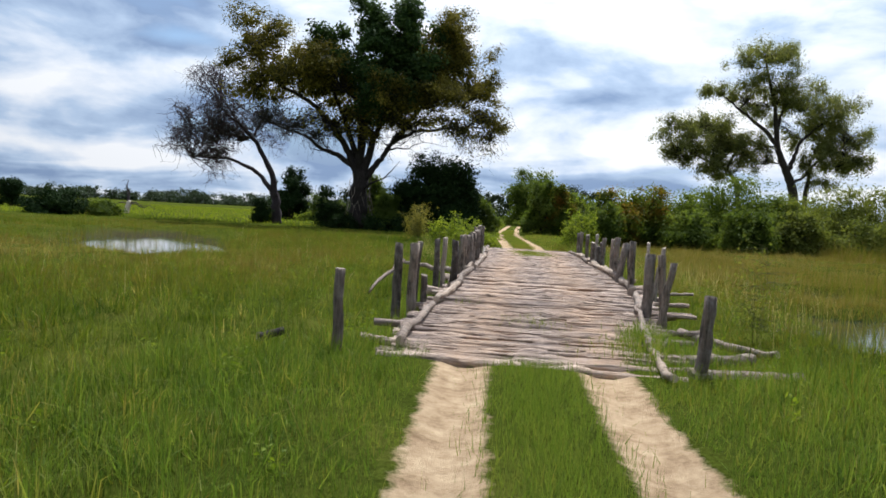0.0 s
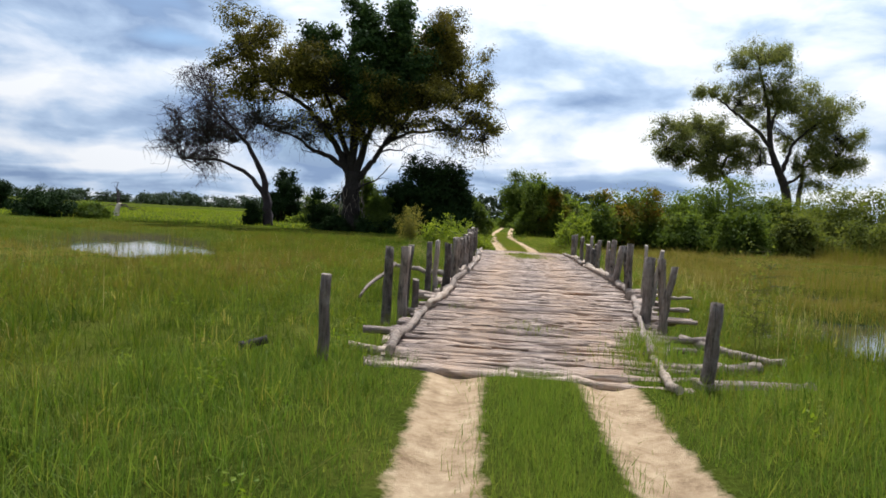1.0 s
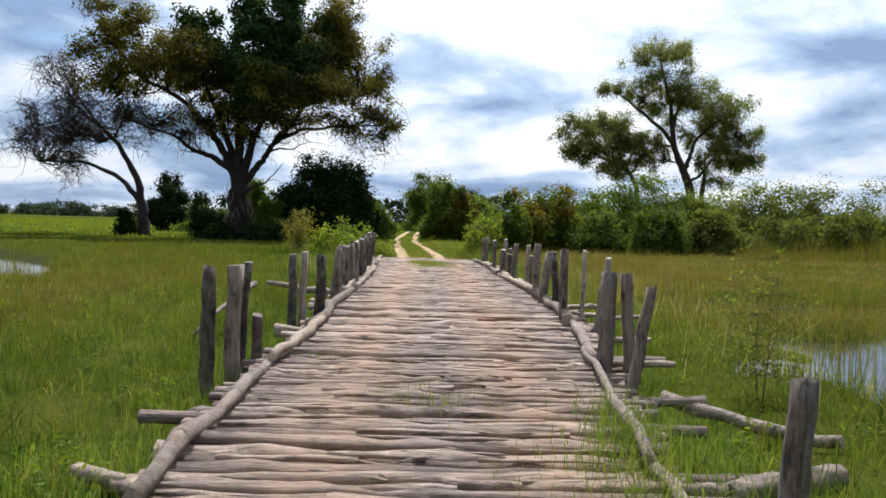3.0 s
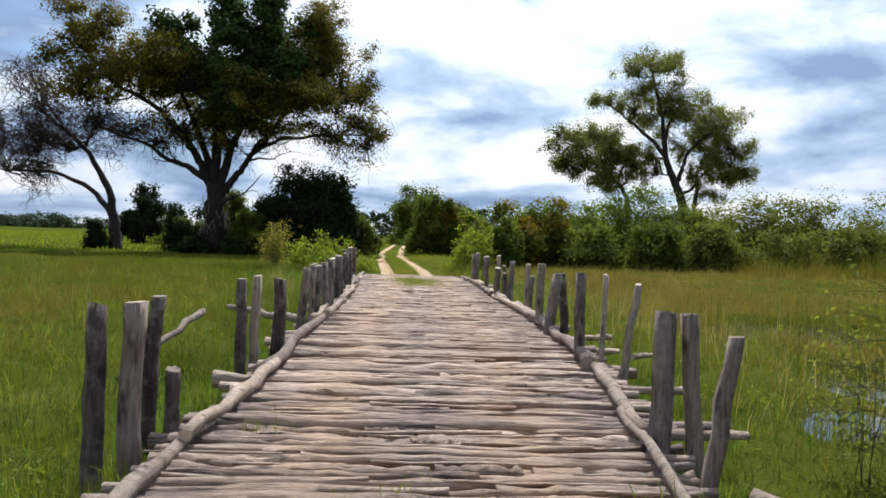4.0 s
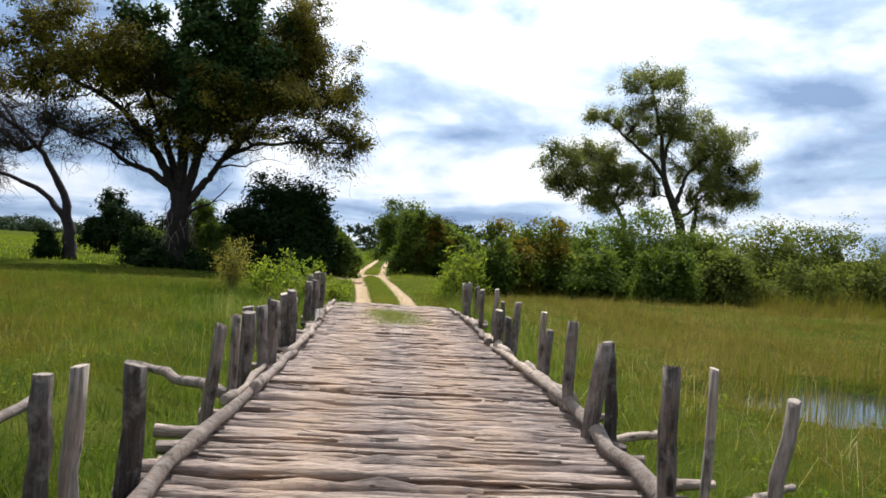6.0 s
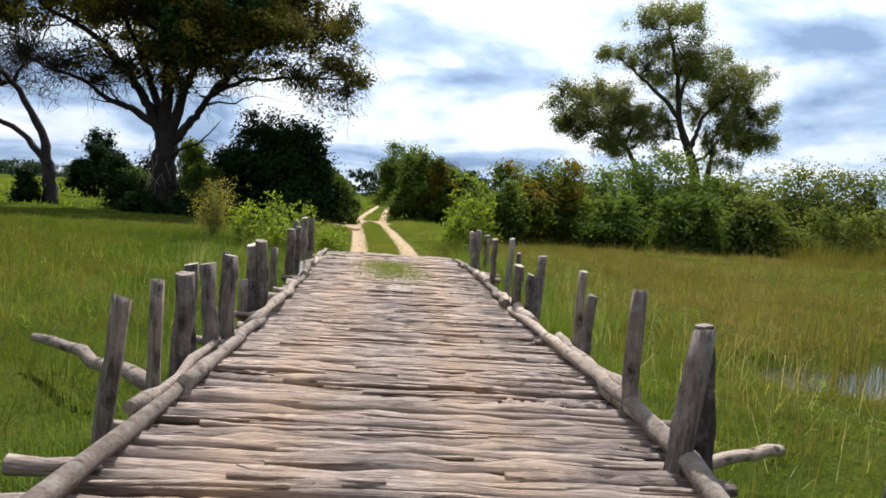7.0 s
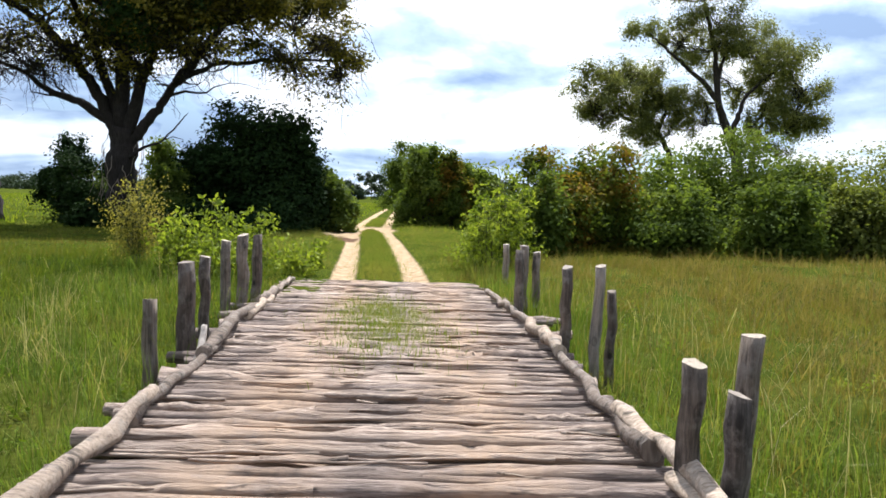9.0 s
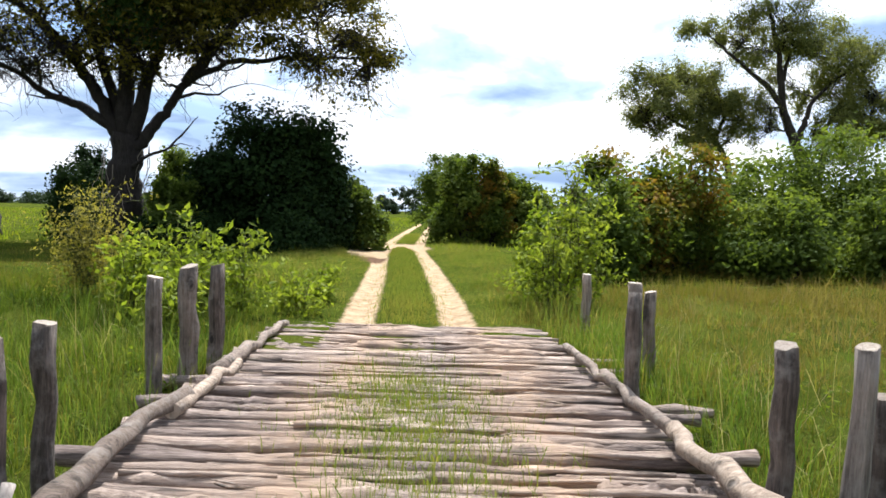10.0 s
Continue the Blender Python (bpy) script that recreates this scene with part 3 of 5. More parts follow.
def build_water(px, py, rx, ry, turn):
    a = np.linspace(0, 2 * np.pi, 48, endpoint=False)
    c, s = math.cos(radians(turn)), math.sin(radians(turn))
    u, v = 1.36 * rx * np.cos(a), 1.36 * ry * np.sin(a)
    rim = np.stack([px + u * c - v * s, py + u * s + v * c, np.full(48, WATER_Z)], 1)
    verts = np.vstack([[px, py, WATER_Z], rim])
    k = np.arange(48)
    faces = np.stack([np.zeros(48, int), 1 + k, 1 + (k + 1) % 48], 1)
    ob = new("water", mesh_data("water", verts, faces, M_WATER))
    tagged(ob, "shallow still pond among reeds, reflecting the clouds", "pond", kind="structure")


for p in PONDS:
    build_water(*p)


# ---- trees and bushes ----
def at_ground(x, y, sink=0.1):
    return (x, y, float(ground_z(x, y)) - sink)


OLIVE = [(-1.2, 55.4, 13.2, 2.5, 2.3), (0.4, 56, 12.6, 2.4, 2.2), (-14.76, 55, 13.86, 2.6, 2.6), (-14.09, 55, 11.25, 3.2, 2.5), (-10.62, 53.56, 11.44, 3, 2.1), (-0.2954, 56.14, 14.3, 2.6, 2.7), (1.1, 57, 11.4, 2.6, 2.6), (-8.106, 53.07, 10.86, 2.8, 1.9),
         (3.1, 57, 9.1, 1.6, 1.2), (-1.551, 53.82, 9.745, 3.4, 1.8), (-6.562, 57.42, 9.995, 3.6, 1.6), (-2.413, 57.9, 11.64, 3.2, 2.2), (-4.246, 52.59, 9.513, 2.8, 1.5), (-11.1, 56.93, 12.6, 3, 2.2)]
CREEPER = [(-4.9, 54.2, 10.6, 2.3, 2.0), (-3.0, 54.3, 11.2, 1.9, 1.9), (-4.729, 55, 15.4, 2.2, 2.4), (-4.149, 54.33, 12.41, 2.7, 2.9), (-6.755, 54.62, 13.57, 2.3, 1.7), (-9.746, 55, 14.24, 1.2, 1.3), (-8.781, 54.81, 12.99, 1.9, 1.2), (-2.509, 54.62, 13.95, 1.7, 2.2)]
FRINGE = [(3.4, 55.6, 7.7, 1.6, 1.3), (1.2, 55.6, 8.3, 3, 1.5), (-3.088, 53.07, 8.066, 3.2, 1.4), (-8.685, 53.07, 7.969, 2.8, 1.6), (-5.983, 54.04, 7.776, 3, 1.6)]
BARE = [(-11.6, 53.6, 7.9, 3.0, 1.7), (-13.6, 55, 8.4, 2.4, 1.6), (-9.8, 54.5, 7.4, 2.4, 1.2)]
tree("shade_tree", "large spreading tree with olive-brown leaves, overgrown by green creeper", at_ground(-6.4, 55, 0.25),
     [([(-6.4, 55, -0.2), (-6.44, 55, 1.5), (-6.38, 55, 3.2), (-6.4, 55, 4.6)], 0.80, 0.56),
      ([(-6.4, 55, 4.5), (-6.47, 55, 7.2), (-6.6, 55, 9.0), (-6.7, 55, 13)], 0.40, 0.12),
      ([(-6.2, 54.9, 4.3), (-5.6, 54.8, 6.6), (-5.0, 54.8, 8.2), (-4.5, 55, 14.5)], 0.34, 0.11),
      ([(-6.1, 55, 3.9), (-5.5, 55, 4.7), (-4.75, 55, 5.7), (-4.07, 55, 6.8), (-2.5, 55, 7.66), (0.2, 55.6, 8.1), (3.2, 56.5, 8.4)], 0.30, 0.05),
      ([(-4.1, 55, 6.7), (-2.4, 55.2, 9.0), (-0.8, 55.8, 11.3), (-0.3, 56.1, 14.2)], 0.24, 0.07),
      ([(-6.7, 55, 4.6), (-8.26, 55, 5.7), (-9.34, 55, 6.0), (-10.6, 54.6, 6.9), (-13.5, 54.2, 7.8)], 0.25, 0.05),
      ([(-6.7, 55, 4.5), (-7.4, 55, 5.8), (-8.04, 55, 6.94), (-8.9, 55, 8.0), (-10.1, 55, 9.3), (-12.7, 55, 10.6), (-14.4, 55, 12.5)], 0.32, 0.09),
      ([(-6.5, 55.2, 4.6), (-7.4, 55.3, 7.4), (-8.4, 55.5, 9.5), (-9.65, 55, 12.6)], 0.28, 0.09),
      ([(-6.0, 54.5, 3.2), (-5.5, 54.3, 3.6), (-4.54, 54.3, 4.0), (-3.78, 54.3, 4.9), (-3.45, 54.3, 5.3)], 0.10, 0.015),
      ([(-4.6, 54.3, 4.0), (-4.1, 54.2, 4.2), (-3.6, 54.2, 4.1)], 0.04, 0.01)],
     [dict(lobes=OLIVE, mat=M_OLIVE, clumps=66, leaves=120, spread=1.45, radius=0.60, len=0.175, wid=0.10, label="olive-brown leaves", shell=0.45, twigs=1),
      dict(lobes=CREEPER, mat=M_CREEPER, clumps=56, leaves=110, radius=0.52, len=0.24, wid=0.19, label="dense green creeper", shell=0.8, twigs=0),
      dict(lobes=FRINGE, mat=M_OLIVE, clumps=58, leaves=20, radius=0.6, len=0.22, wid=0.11, twigs=4, wob=0.3, hang=1.2, sag=0.02, shell=0.2, label="sparse hanging twigs"),
      dict(lobes=BARE, mat=M_OLIVE, clumps=46, leaves=0, radius=0.6, twigs=5, wob=0.4, hang=0.6, sag=0.03, shell=0.3)], 11, spurs=60)


def trunk_vines():
    rng = np.random.default_rng(15)
    tree_root = next(o for o in scene.objects if o.name == "shade_tree")
    heap = Heap()
    for _ in range(20):
        a = rng.uniform(math.pi, 2.2 * math.pi)
        z1 = rng.uniform(2.0, 4.6)
        p0 = np.array([0.86 * math.cos(a), 0.84 * math.sin(a), z1])
        p1 = p0 + [rng.normal(0, 0.35), rng.normal(-0.05, 0.08), -rng.uniform(0.8, 2.2)]
        p1[2] = max(p1[2], 0.3)
        heap.add(*tube(bent(p0, p1, 7, rng, 0.3), np.linspace(0.018, 0.008, 7), 4, rng, 0.1, False))
    child("dead_vine", heap.done("dead_vine", M_DEADVINE), tree_root, "pale dead vines clinging to the trunk")


trunk_vines()
DEAD = [(-18.4, 59, 10.2, 3.0, 2.6), (-20.6, 59, 5.7, 3.2, 2.0), (-16.5, 59, 7.3, 2.8, 2.3), (-14.2, 59, 8.8, 1.8, 2.0), (-18.6, 59, 7.8, 2.8, 2.0), (-21.2, 59, 8.2, 2.0, 1.6)]
tree("bare_tree", "leafless tree with fine drooping purple-grey twigs", at_ground(-13.5, 59),
     [([(-13.5, 59, 0), (-13.7, 59, 2.4), (-14.0, 59, 4.2), (-15.6, 59, 7.1), (-18.6, 59, 9.4)], 0.44, 0.08),
      ([(-13.6, 59, 2.3), (-15.2, 59, 4.2), (-17.3, 59, 5.2), (-20.3, 59, 5.2)], 0.24, 0.06),
      ([(-17.0, 59, 8.2), (-18.6, 59, 10.5), (-19.4, 59, 12.2)], 0.12, 0.03), ([(-15.6, 59, 7.1), (-14.6, 59, 9.4)], 0.12, 0.03)],
     [dict(lobes=DEAD, mat=M_OLIVE, clumps=52, leaves=0, radius=0.62, twigs=10, sag=0.1, wob=0.55, hang=0.35, shell=0.75, tips=3)], 5, M_DEADBARK, twig=0.028)
MAIN = [(32.1, 75, 19.4, 3.3, 1.5), (29.6, 75, 18.3, 1.7, 1.1), (34.5, 75, 19.3, 1.7, 1.2), (27.9, 75, 15.4, 2.1, 1.4), (30.5, 75, 15.1, 2.6, 1.8), (34.1, 75, 16.4, 3.7, 1.8), (33.1, 75.5, 14.8, 3.2, 1.8), (35.9, 75, 14.5, 2.9, 2.0),
        (39.9, 75, 13.9, 2.8, 2.0), (38.7, 76, 12.9, 2.8, 2.3), (41.0, 74.5, 12.0, 2.1, 2.0), (37.6, 74.5, 10.0, 2.9, 2.3), (41.2, 75, 10.1, 2.6, 2.5), (41.8, 74.5, 8.4, 1.8, 1.4), (40.1, 75, 8.4, 2.0, 1.6), (36.1, 76.5, 12.0, 2.1, 2.0)]
HANGING = [(32.5, 74.5, 8.8, 1.3, 1.9), (36.2, 75, 8.6, 1.3, 1.6), (38.4, 75, 6.9, 1.8, 1.1), (32.0, 75, 10.4, 1.2, 1.6)]
tree("tall_tree", "tall airy tree with drooping grey-green foliage", at_ground(36.4, 75),
     [([(36.4, 75, 0), (36.2, 75, 3.0), (35.8, 75, 5.7), (35.0, 75, 7.7), (34.0, 75, 9.7), (33.7, 75, 11.7), (33.4, 75, 14.2), (32.6, 75, 16.9), (32.1, 75, 18.9)], 0.62, 0.07),
      ([(34.0, 75, 10.1), (32.6, 75, 11.7), (30.8, 75, 13.0), (29.1, 75, 14.2), (27.9, 75, 15.2)], 0.26, 0.05), ([(33.8, 75, 12.1), (34.2, 75, 13.8), (35.5, 75, 15.9)], 0.20, 0.05),
      ([(35.1, 75, 7.5), (35.7, 75, 9.0), (36.1, 75, 10.6), (37.8, 75, 12.3), (39.9, 75, 13.7)], 0.28, 0.05), ([(37.0, 75, 0), (37.2, 75, 5.7), (37.4, 75, 7.4), (37.3, 75, 8.7), (38.3, 75, 10.3)], 0.30, 0.07),
      ([(35.8, 75, 6.6), (36.7, 75, 7.0), (37.9, 75, 8.7), (40.5, 75, 10.0)], 0.18, 0.05)],
     [dict(lobes=MAIN, mat=M_WILLOWY, clumps=54, leaves=84, spread=1.5, hung=1.25, radius=0.50, len=0.21, wid=0.085, droop=0.9, shell=0.4, sag=0.1),
      dict(lobes=HANGING, mat=M_WILLOWY, clumps=30, leaves=46, spread=1.2, hung=1.8, radius=0.50, len=0.21, wid=0.08, droop=1.2, shell=0.2, sag=0.1, twigs=3, hang=1.0, label="thin hanging sprays")], 21)
LOW = [(25.3, 76.5, 12.1, 2.9, 1.9), (27.4, 76.5, 11.6, 2.5, 2.0), (29.8, 76, 11.1, 3.1, 2.2), (23.8, 77, 10.1, 2.0, 2.0), (25.8, 76, 9.7, 2.5, 2.0), (28.6, 76, 9.2, 2.9, 1.9), (31.4, 76, 9.7, 2.0, 2.2), (24.1, 77, 8.5, 1.4, 1.3), (30.4, 76, 7.8, 2.0, 1.1), (27.4, 76, 7.7, 2.0, 0.9)]
tree("low_tree", "rounded olive-green tree behind the shrubs", at_ground(31.2, 76.5),
     [([(31.2, 76.5, 0), (31.0, 76.5, 3.2), (30.7, 76.5, 5.5), (30.0, 76.5, 7.2), (28.6, 76.5, 8.0), (27.3, 76.5, 8.4), (25.6, 76.5, 9.5)], 0.36, 0.07),
      ([(29.5, 76.5, 7.6), (30.3, 76.5, 9.7), (30.1, 76.5, 10.9)], 0.2, 0.06), ([(28.2, 76.5, 8.1), (27.9, 76.5, 9.6), (27.2, 76.5, 11.6)], 0.16, 0.05)],
     [dict(lobes=LOW, mat=M_WILLOWY, clumps=54, leaves=84, spread=1.5, hung=1.15, radius=0.50, len=0.20, wid=0.095, droop=0.5, shell=0.45)], 22)


def bush(name, label, x, y, w, h, seed, material, lobes=6, clumps=26, leaf=90, le=0.16, wi=0.10, category="bush", depth=None, radius=None, group="", twigs=1, fine_wood=True, shoots=0):
    """A bush: stems from the ground, uneven lobes of leaves, some low down to the grass and some on top, and a few long shoots."""
    rng = np.random.default_rng(seed)
    depth = depth or w * 0.8
    stems, lb = [], []
    for i in range(lobes):
        a = 2 * np.pi * (i + rng.uniform(-0.3, 0.3)) / lobes
        rr = rng.uniform(0.2, 0.85)
        lx, ly = x + 0.36 * w * rr * np.cos(a), y + 0.36 * depth * rr * np.sin(a)
        top = h * (1.02 - 0.42 * rr) * rng.uniform(0.8, 1.08)
        rz = top * rng.uniform(0.30, 0.44)
        lb.append((lx, ly, top - rz, w * rng.uniform(0.17, 0.26), rz))
        stems.append(([(x + 0.2 * (lx - x), y + 0.2 * (ly - y), -0.1), (x + 0.6 * (lx - x), y + 0.6 * (ly - y), (top - rz) * 0.6), (lx, ly, top - rz)], 0.03 + 0.015 * h, 0.02))
    for i in range(lobes // 2 + 1):
        a = 2 * np.pi * (i + rng.uniform(-0.3, 0.3)) / (lobes // 2 + 1)
        lb.append((x + 0.30 * w * np.cos(a), y + 0.30 * depth * np.sin(a), h * 0.20, w * 0.18, h * 0.24))
    for i in range(3):
        lb.append((x + rng.uniform(-0.3, 0.3) * w, y + rng.uniform(-0.3, 0.3) * depth, h * rng.uniform(0.80, 0.92), w * 0.12, h * 0.15))
    return tree(name, label, at_ground(x, y), stems,
                [dict(lobes=lb, mat=material, clumps=clumps, leaves=leaf, radius=radius or 0.13 * w ** 0.7 + 0.1, len=le, wid=wi, shell=0.5, twigs=twigs)], seed, None, category, 0.012, group, 0, fine_wood, shoots)


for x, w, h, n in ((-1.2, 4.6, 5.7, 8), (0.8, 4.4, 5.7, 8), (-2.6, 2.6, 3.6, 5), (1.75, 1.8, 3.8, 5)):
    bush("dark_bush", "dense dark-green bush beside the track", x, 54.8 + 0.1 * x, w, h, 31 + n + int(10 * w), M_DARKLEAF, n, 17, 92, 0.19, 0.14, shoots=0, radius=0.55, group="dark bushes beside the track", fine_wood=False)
bush("edge_bush", "lighter green bush leaning over the track", 3.3, 56.0, 2.1, 2.9, 41, M_SHRUB, 5, 18, 60, 0.17, 0.12, shoots=2)
bush("edge_bush", "sunlit green bush before the big dark one", -3.9, 53.2, 2.2, 2.7, 44, M_SHRUB, 5, 18, 55, 0.17, 0.12, shoots=2)
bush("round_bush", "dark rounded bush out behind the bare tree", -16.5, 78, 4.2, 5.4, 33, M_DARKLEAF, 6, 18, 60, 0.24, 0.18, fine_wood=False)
bush("green_bush", "fresh green bush behind the big tree", -5.4, 62, 3.4, 4.4, 34, M_SHRUB, 6, 18, 52, 0.22, 0.16)
bush("green_bush", "fresh green bush behind the big tree", -12.4, 76, 4.4, 2.6, 35, M_SHRUB, 6, 18, 52, 0.22, 0.16)
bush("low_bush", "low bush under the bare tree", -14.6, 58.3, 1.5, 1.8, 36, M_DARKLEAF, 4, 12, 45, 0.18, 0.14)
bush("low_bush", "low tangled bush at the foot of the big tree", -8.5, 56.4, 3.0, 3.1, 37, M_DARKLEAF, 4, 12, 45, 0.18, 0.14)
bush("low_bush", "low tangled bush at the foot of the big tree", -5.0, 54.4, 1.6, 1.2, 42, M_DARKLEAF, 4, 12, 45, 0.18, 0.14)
# added dark bushes that stand in for the deep shade below the tree
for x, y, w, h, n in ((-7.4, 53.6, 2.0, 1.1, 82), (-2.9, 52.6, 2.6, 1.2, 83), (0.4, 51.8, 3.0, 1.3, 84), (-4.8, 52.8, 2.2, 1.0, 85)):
    bush("shade_filler", "dark low bush added in place of the big tree's shade", x, y, w, h, n, M_DARKLEAF, 5, 12, 45, 0.17, 0.12, group="undergrowth below the big tree", fine_wood=False)
bush("meadow_thicket", "low dark thicket out on the meadow", -29.9, 56, 5.0, 1.9, 38, M_DARKLEAF, 7, 14, 50, 0.20, 0.15, fine_wood=False)
bush("meadow_thicket", "low scrub out on the meadow", -26.4, 57, 2.6, 1.2, 43, M_SHRUB, 5, 20, 50, 0.18, 0.14)
bush("meadow_thicket", "dark scrub far out on the meadow", -47.4, 80, 2.8, 3.1, 45, M_DARKLEAF, 5, 12, 45, 0.25, 0.18)
bush("track_bush", "russet bush among green ones beside the far track", 9.9, 60.8, 2.4, 4.2, 46, M_RUSSET, 6, 16, 60, 0.18, 0.13, shoots=2)
bush("track_bush", "dense green bush beside the far track", 8.7, 62, 3.9, 4.4, 39, M_SHRUB, 7, 20, 70, 0.20, 0.145, shoots=2)
bush("track_bush", "green bush beside the far track", 11.4, 62, 3.8, 3.7, 40, M_SHRUB, 6, 20, 60, 0.20, 0.145, shoots=2)
SHRUBS = [(7.9, 41.2, 1.6, 1.7, M_LIMESHRUB), (9.2, 42.2, 2.2, 2.4, M_SHRUB), (10.2, 43.6, 3.2, 3.3, M_RUSSET), (11.9, 44.2, 3.6, 3.7, M_RUSSET), (14.0, 45.6, 4.6, 3.7, M_SHRUB), (16.4, 46, 5.0, 4.4, M_SHRUB), (18.9, 45.6, 6.0, 5.0, M_SHRUB), (21.2, 46, 4.2, 3.9, M_SHRUB),
          (22.8, 46, 5.4, 3.8, M_PALESHRUB), (25.8, 45.5, 5.6, 4.4, M_PALESHRUB), (28.6, 46, 5.6, 4.7, M_PALESHRUB), (32, 45, 6.0, 4.6, M_PALESHRUB),
          (14.2, 42.2, 3.0, 2.3, M_SHRUB), (17.6, 41.8, 3.2, 2.4, M_SHRUB), (21.0, 42, 3.6, 2.4, M_PALESHRUB), (24.6, 41.6, 3.8, 2.3, M_PALESHRUB), (13.6, 48.6, 5.2, 3.5, M_SHRUB), (18.6, 48.8, 5.8, 3.7, M_SHRUB), (24.2, 48.8, 6.0, 3.5, M_PALESHRUB), (28.6, 41.6, 4.0, 2.6, M_PALESHRUB)]
for i, (x, y, w, h, mt) in enumerate(SHRUBS):
    say = {M_PALESHRUB: "pale green shrub in the thicket", M_RUSSET: "shrub with yellowing russet leaves", M_LIMESHRUB: "bright yellow-green shrub at the thicket's end"}
    bush("shrub", say.get(mt, "leafy green shrub in the thicket"), x, y, w, h, 50 + i, mt, 9, 13, 50, 0.158, 0.10, "shrub", radius=0.13 * w ** 0.7 + 0.13, group="thicket beside the wet meadow", twigs=0, shoots=2 if y < 45 else 0, fine_wood=y < 45)


def snag(x, y):
    rng = np.random.default_rng(8)
    root = thing("dead_snag", at_ground(x, y), "broken dead tree with a bleached white trunk", "tree")
    stemv, br = Heap(), Heap()
    stemv.add(*tube(bent((0, 0, -0.2), (0.15, 0, 1.3), 6, rng, 0.2), np.linspace(0.28, 0.22, 6), 8, rng, 0.12))
    for end, r in (((0.05, 0, 3.2), 0.1), ((-0.35, 0, 2.9), 0.07), ((2.6, 0, 0.55), 0.09), ((1.6, 0.2, 0.9), 0.06), ((-1.3, 0, 0.8), 0.06)):
        p = bent((0.1, 0, 1.1), end, 7, rng, 0.35)
        br.add(*tube(p, np.linspace(r, 0.02, 7), 5, rng, 0.1))
        for _ in range(4):
            q = p[rng.integers(3, 7)]
            br.add(*tube(bent(q, q + rng.normal(0, 0.35, 3), 4, rng, 0.3), np.linspace(0.025, 0.01, 4), 3, rng, 0))
    child("trunk", stemv.done("trunk", M_BLEACHED), root, "bleached white trunk")
    child("branching", br.done("branching", M_DEADBARK), root, "dark broken branches")


snag(-30.0, 69)


def leafy_plant(name, label, x, y, h, w, seed, material, stems=9, le=0.13, wi=0.085, category="plant", sprays=12, thick=0.014):
    """A soft plant: upright shoots with broad leaves hanging along them."""
    rng = np.random.default_rng(seed)
    root = thing(name, at_ground(x, y, 0.03), label, category)
    st, cen = Heap(), []
    for i in range(stems):
        a, rr = rng.uniform(0, 2 * np.pi), rng.uniform(0.1, 0.5) * w
        top = np.array([rr * np.cos(a), rr * np.sin(a), h * rng.uniform(0.6, 1.05)])
        p = bent((top[0] * 0.25, top[1] * 0.25, -0.05), top, 7, rng, 0.18)
        st.add(*tube(p, np.linspace(thick, thick * 0.36, 7), 5, rng, 0))
        for k in range(sprays):
            q = p[min(6, 2 + int(5 * (k + rng.uniform()) / sprays))]
            tip = q + rng.normal(0, 1, 3) * [0.16, 0.16, 0.06] * (0.6 + 0.5 * h)
            st.add(*tube(bent(q, tip, 3, rng, 0.2), np.linspace(0.005, 0.002, 3), 3, rng, 0, False))
            cen.append(tip + rng.normal(0, 0.07, (7, 3)))
    v, f = leaves(np.vstack(cen), le, wi, rng, 0.7)
    child("foliage", mesh_data("foliage", v, f, material), root)
    child("stalk", st.done("stalk", M_STEM), root)
    return root


for i, (x, y, h, w) in enumerate([(0.8, 35.0, 1.75, 0.6), (0.3, 35.3, 1.3, 0.8), (1.45, 35.0, 1.3, 0.5), (-0.1, 34.8, 1.1, 0.8), (1.0, 34.4, 0.9, 0.7), (2.3, 35.4, 0.65, 0.6), (-0.5, 35.6, 1.0, 0.7), (0.9, 33.4, 0.95, 0.6), (2.5, 36.6, 0.6, 0.6)]):
    leafy_plant("leafy_weed", "yellow-green leafy weed growing at the bridge's end", x, y, h, w, 500 + i, M_LIME, 5, 0.125, 0.066, "plant", 11)
leafy_plant("tall_weed", "feathery yellowish weed at the bridge's end", -1.25, 36.4, 1.8, 0.8, 520, M_STRAWLEAF, 16, 0.07, 0.03, "plant", 26)
for i, (x, y, h, w) in enumerate([(6.4, 35.6, 1.3, 0.6), (6.85, 36.4, 2.5, 0.6), (7.25, 36.5, 1.9, 0.6), (6.55, 36.3, 1.7, 0.5), (6.3, 36.8, 0.9, 0.6)]):
    leafy_plant("leafy_shrub", "yellow-green young shrub beside the track", x, y, h, w, 530 + i, M_LIME, 6, 0.125, 0.06, "shrub", 12)
leafy_plant("slender_weed", "slender weed with tiny pale leaves in the wet grass", 5.1, 11.6, 1.55, 0.55, 540, M_PALESHRUB, 4, 0.05, 0.035, "plant", 22, 0.005)


# ---- the log bridge ----
ANG = -math.degrees(math.atan(AXIS_SLOPE))


def deck_z(y):
    return float(np.interp(y, [7, 8.2, 10, 16, 24, 30, 34.4, 35], [0.0, 0.05, 0.10, 0.16, 0.16, 0.12, 0.08, 0.05]))


EDGE_Y = [7.7, 8.8, 10, 11.5, 13.7, 15.5, 17.8, 20.5, 22, 24, 27.4, 29, 30.6, 32.5, 34.8]
EDGE_L = [-0.5, -0.4, -0.28, -0.1, 0.2, 0.42, 0.72, 1.0, 1.17, 1.45, 1.68, 1.75, 1.85, 2.05, 2.25]
EDGE_R = [2.4, 2.6, 2.83, 3.2, 3.7, 4.05, 4.37, 4.62, 4.72, 4.88, 5.33, 5.47, 5.56, 5.65, 5.7]


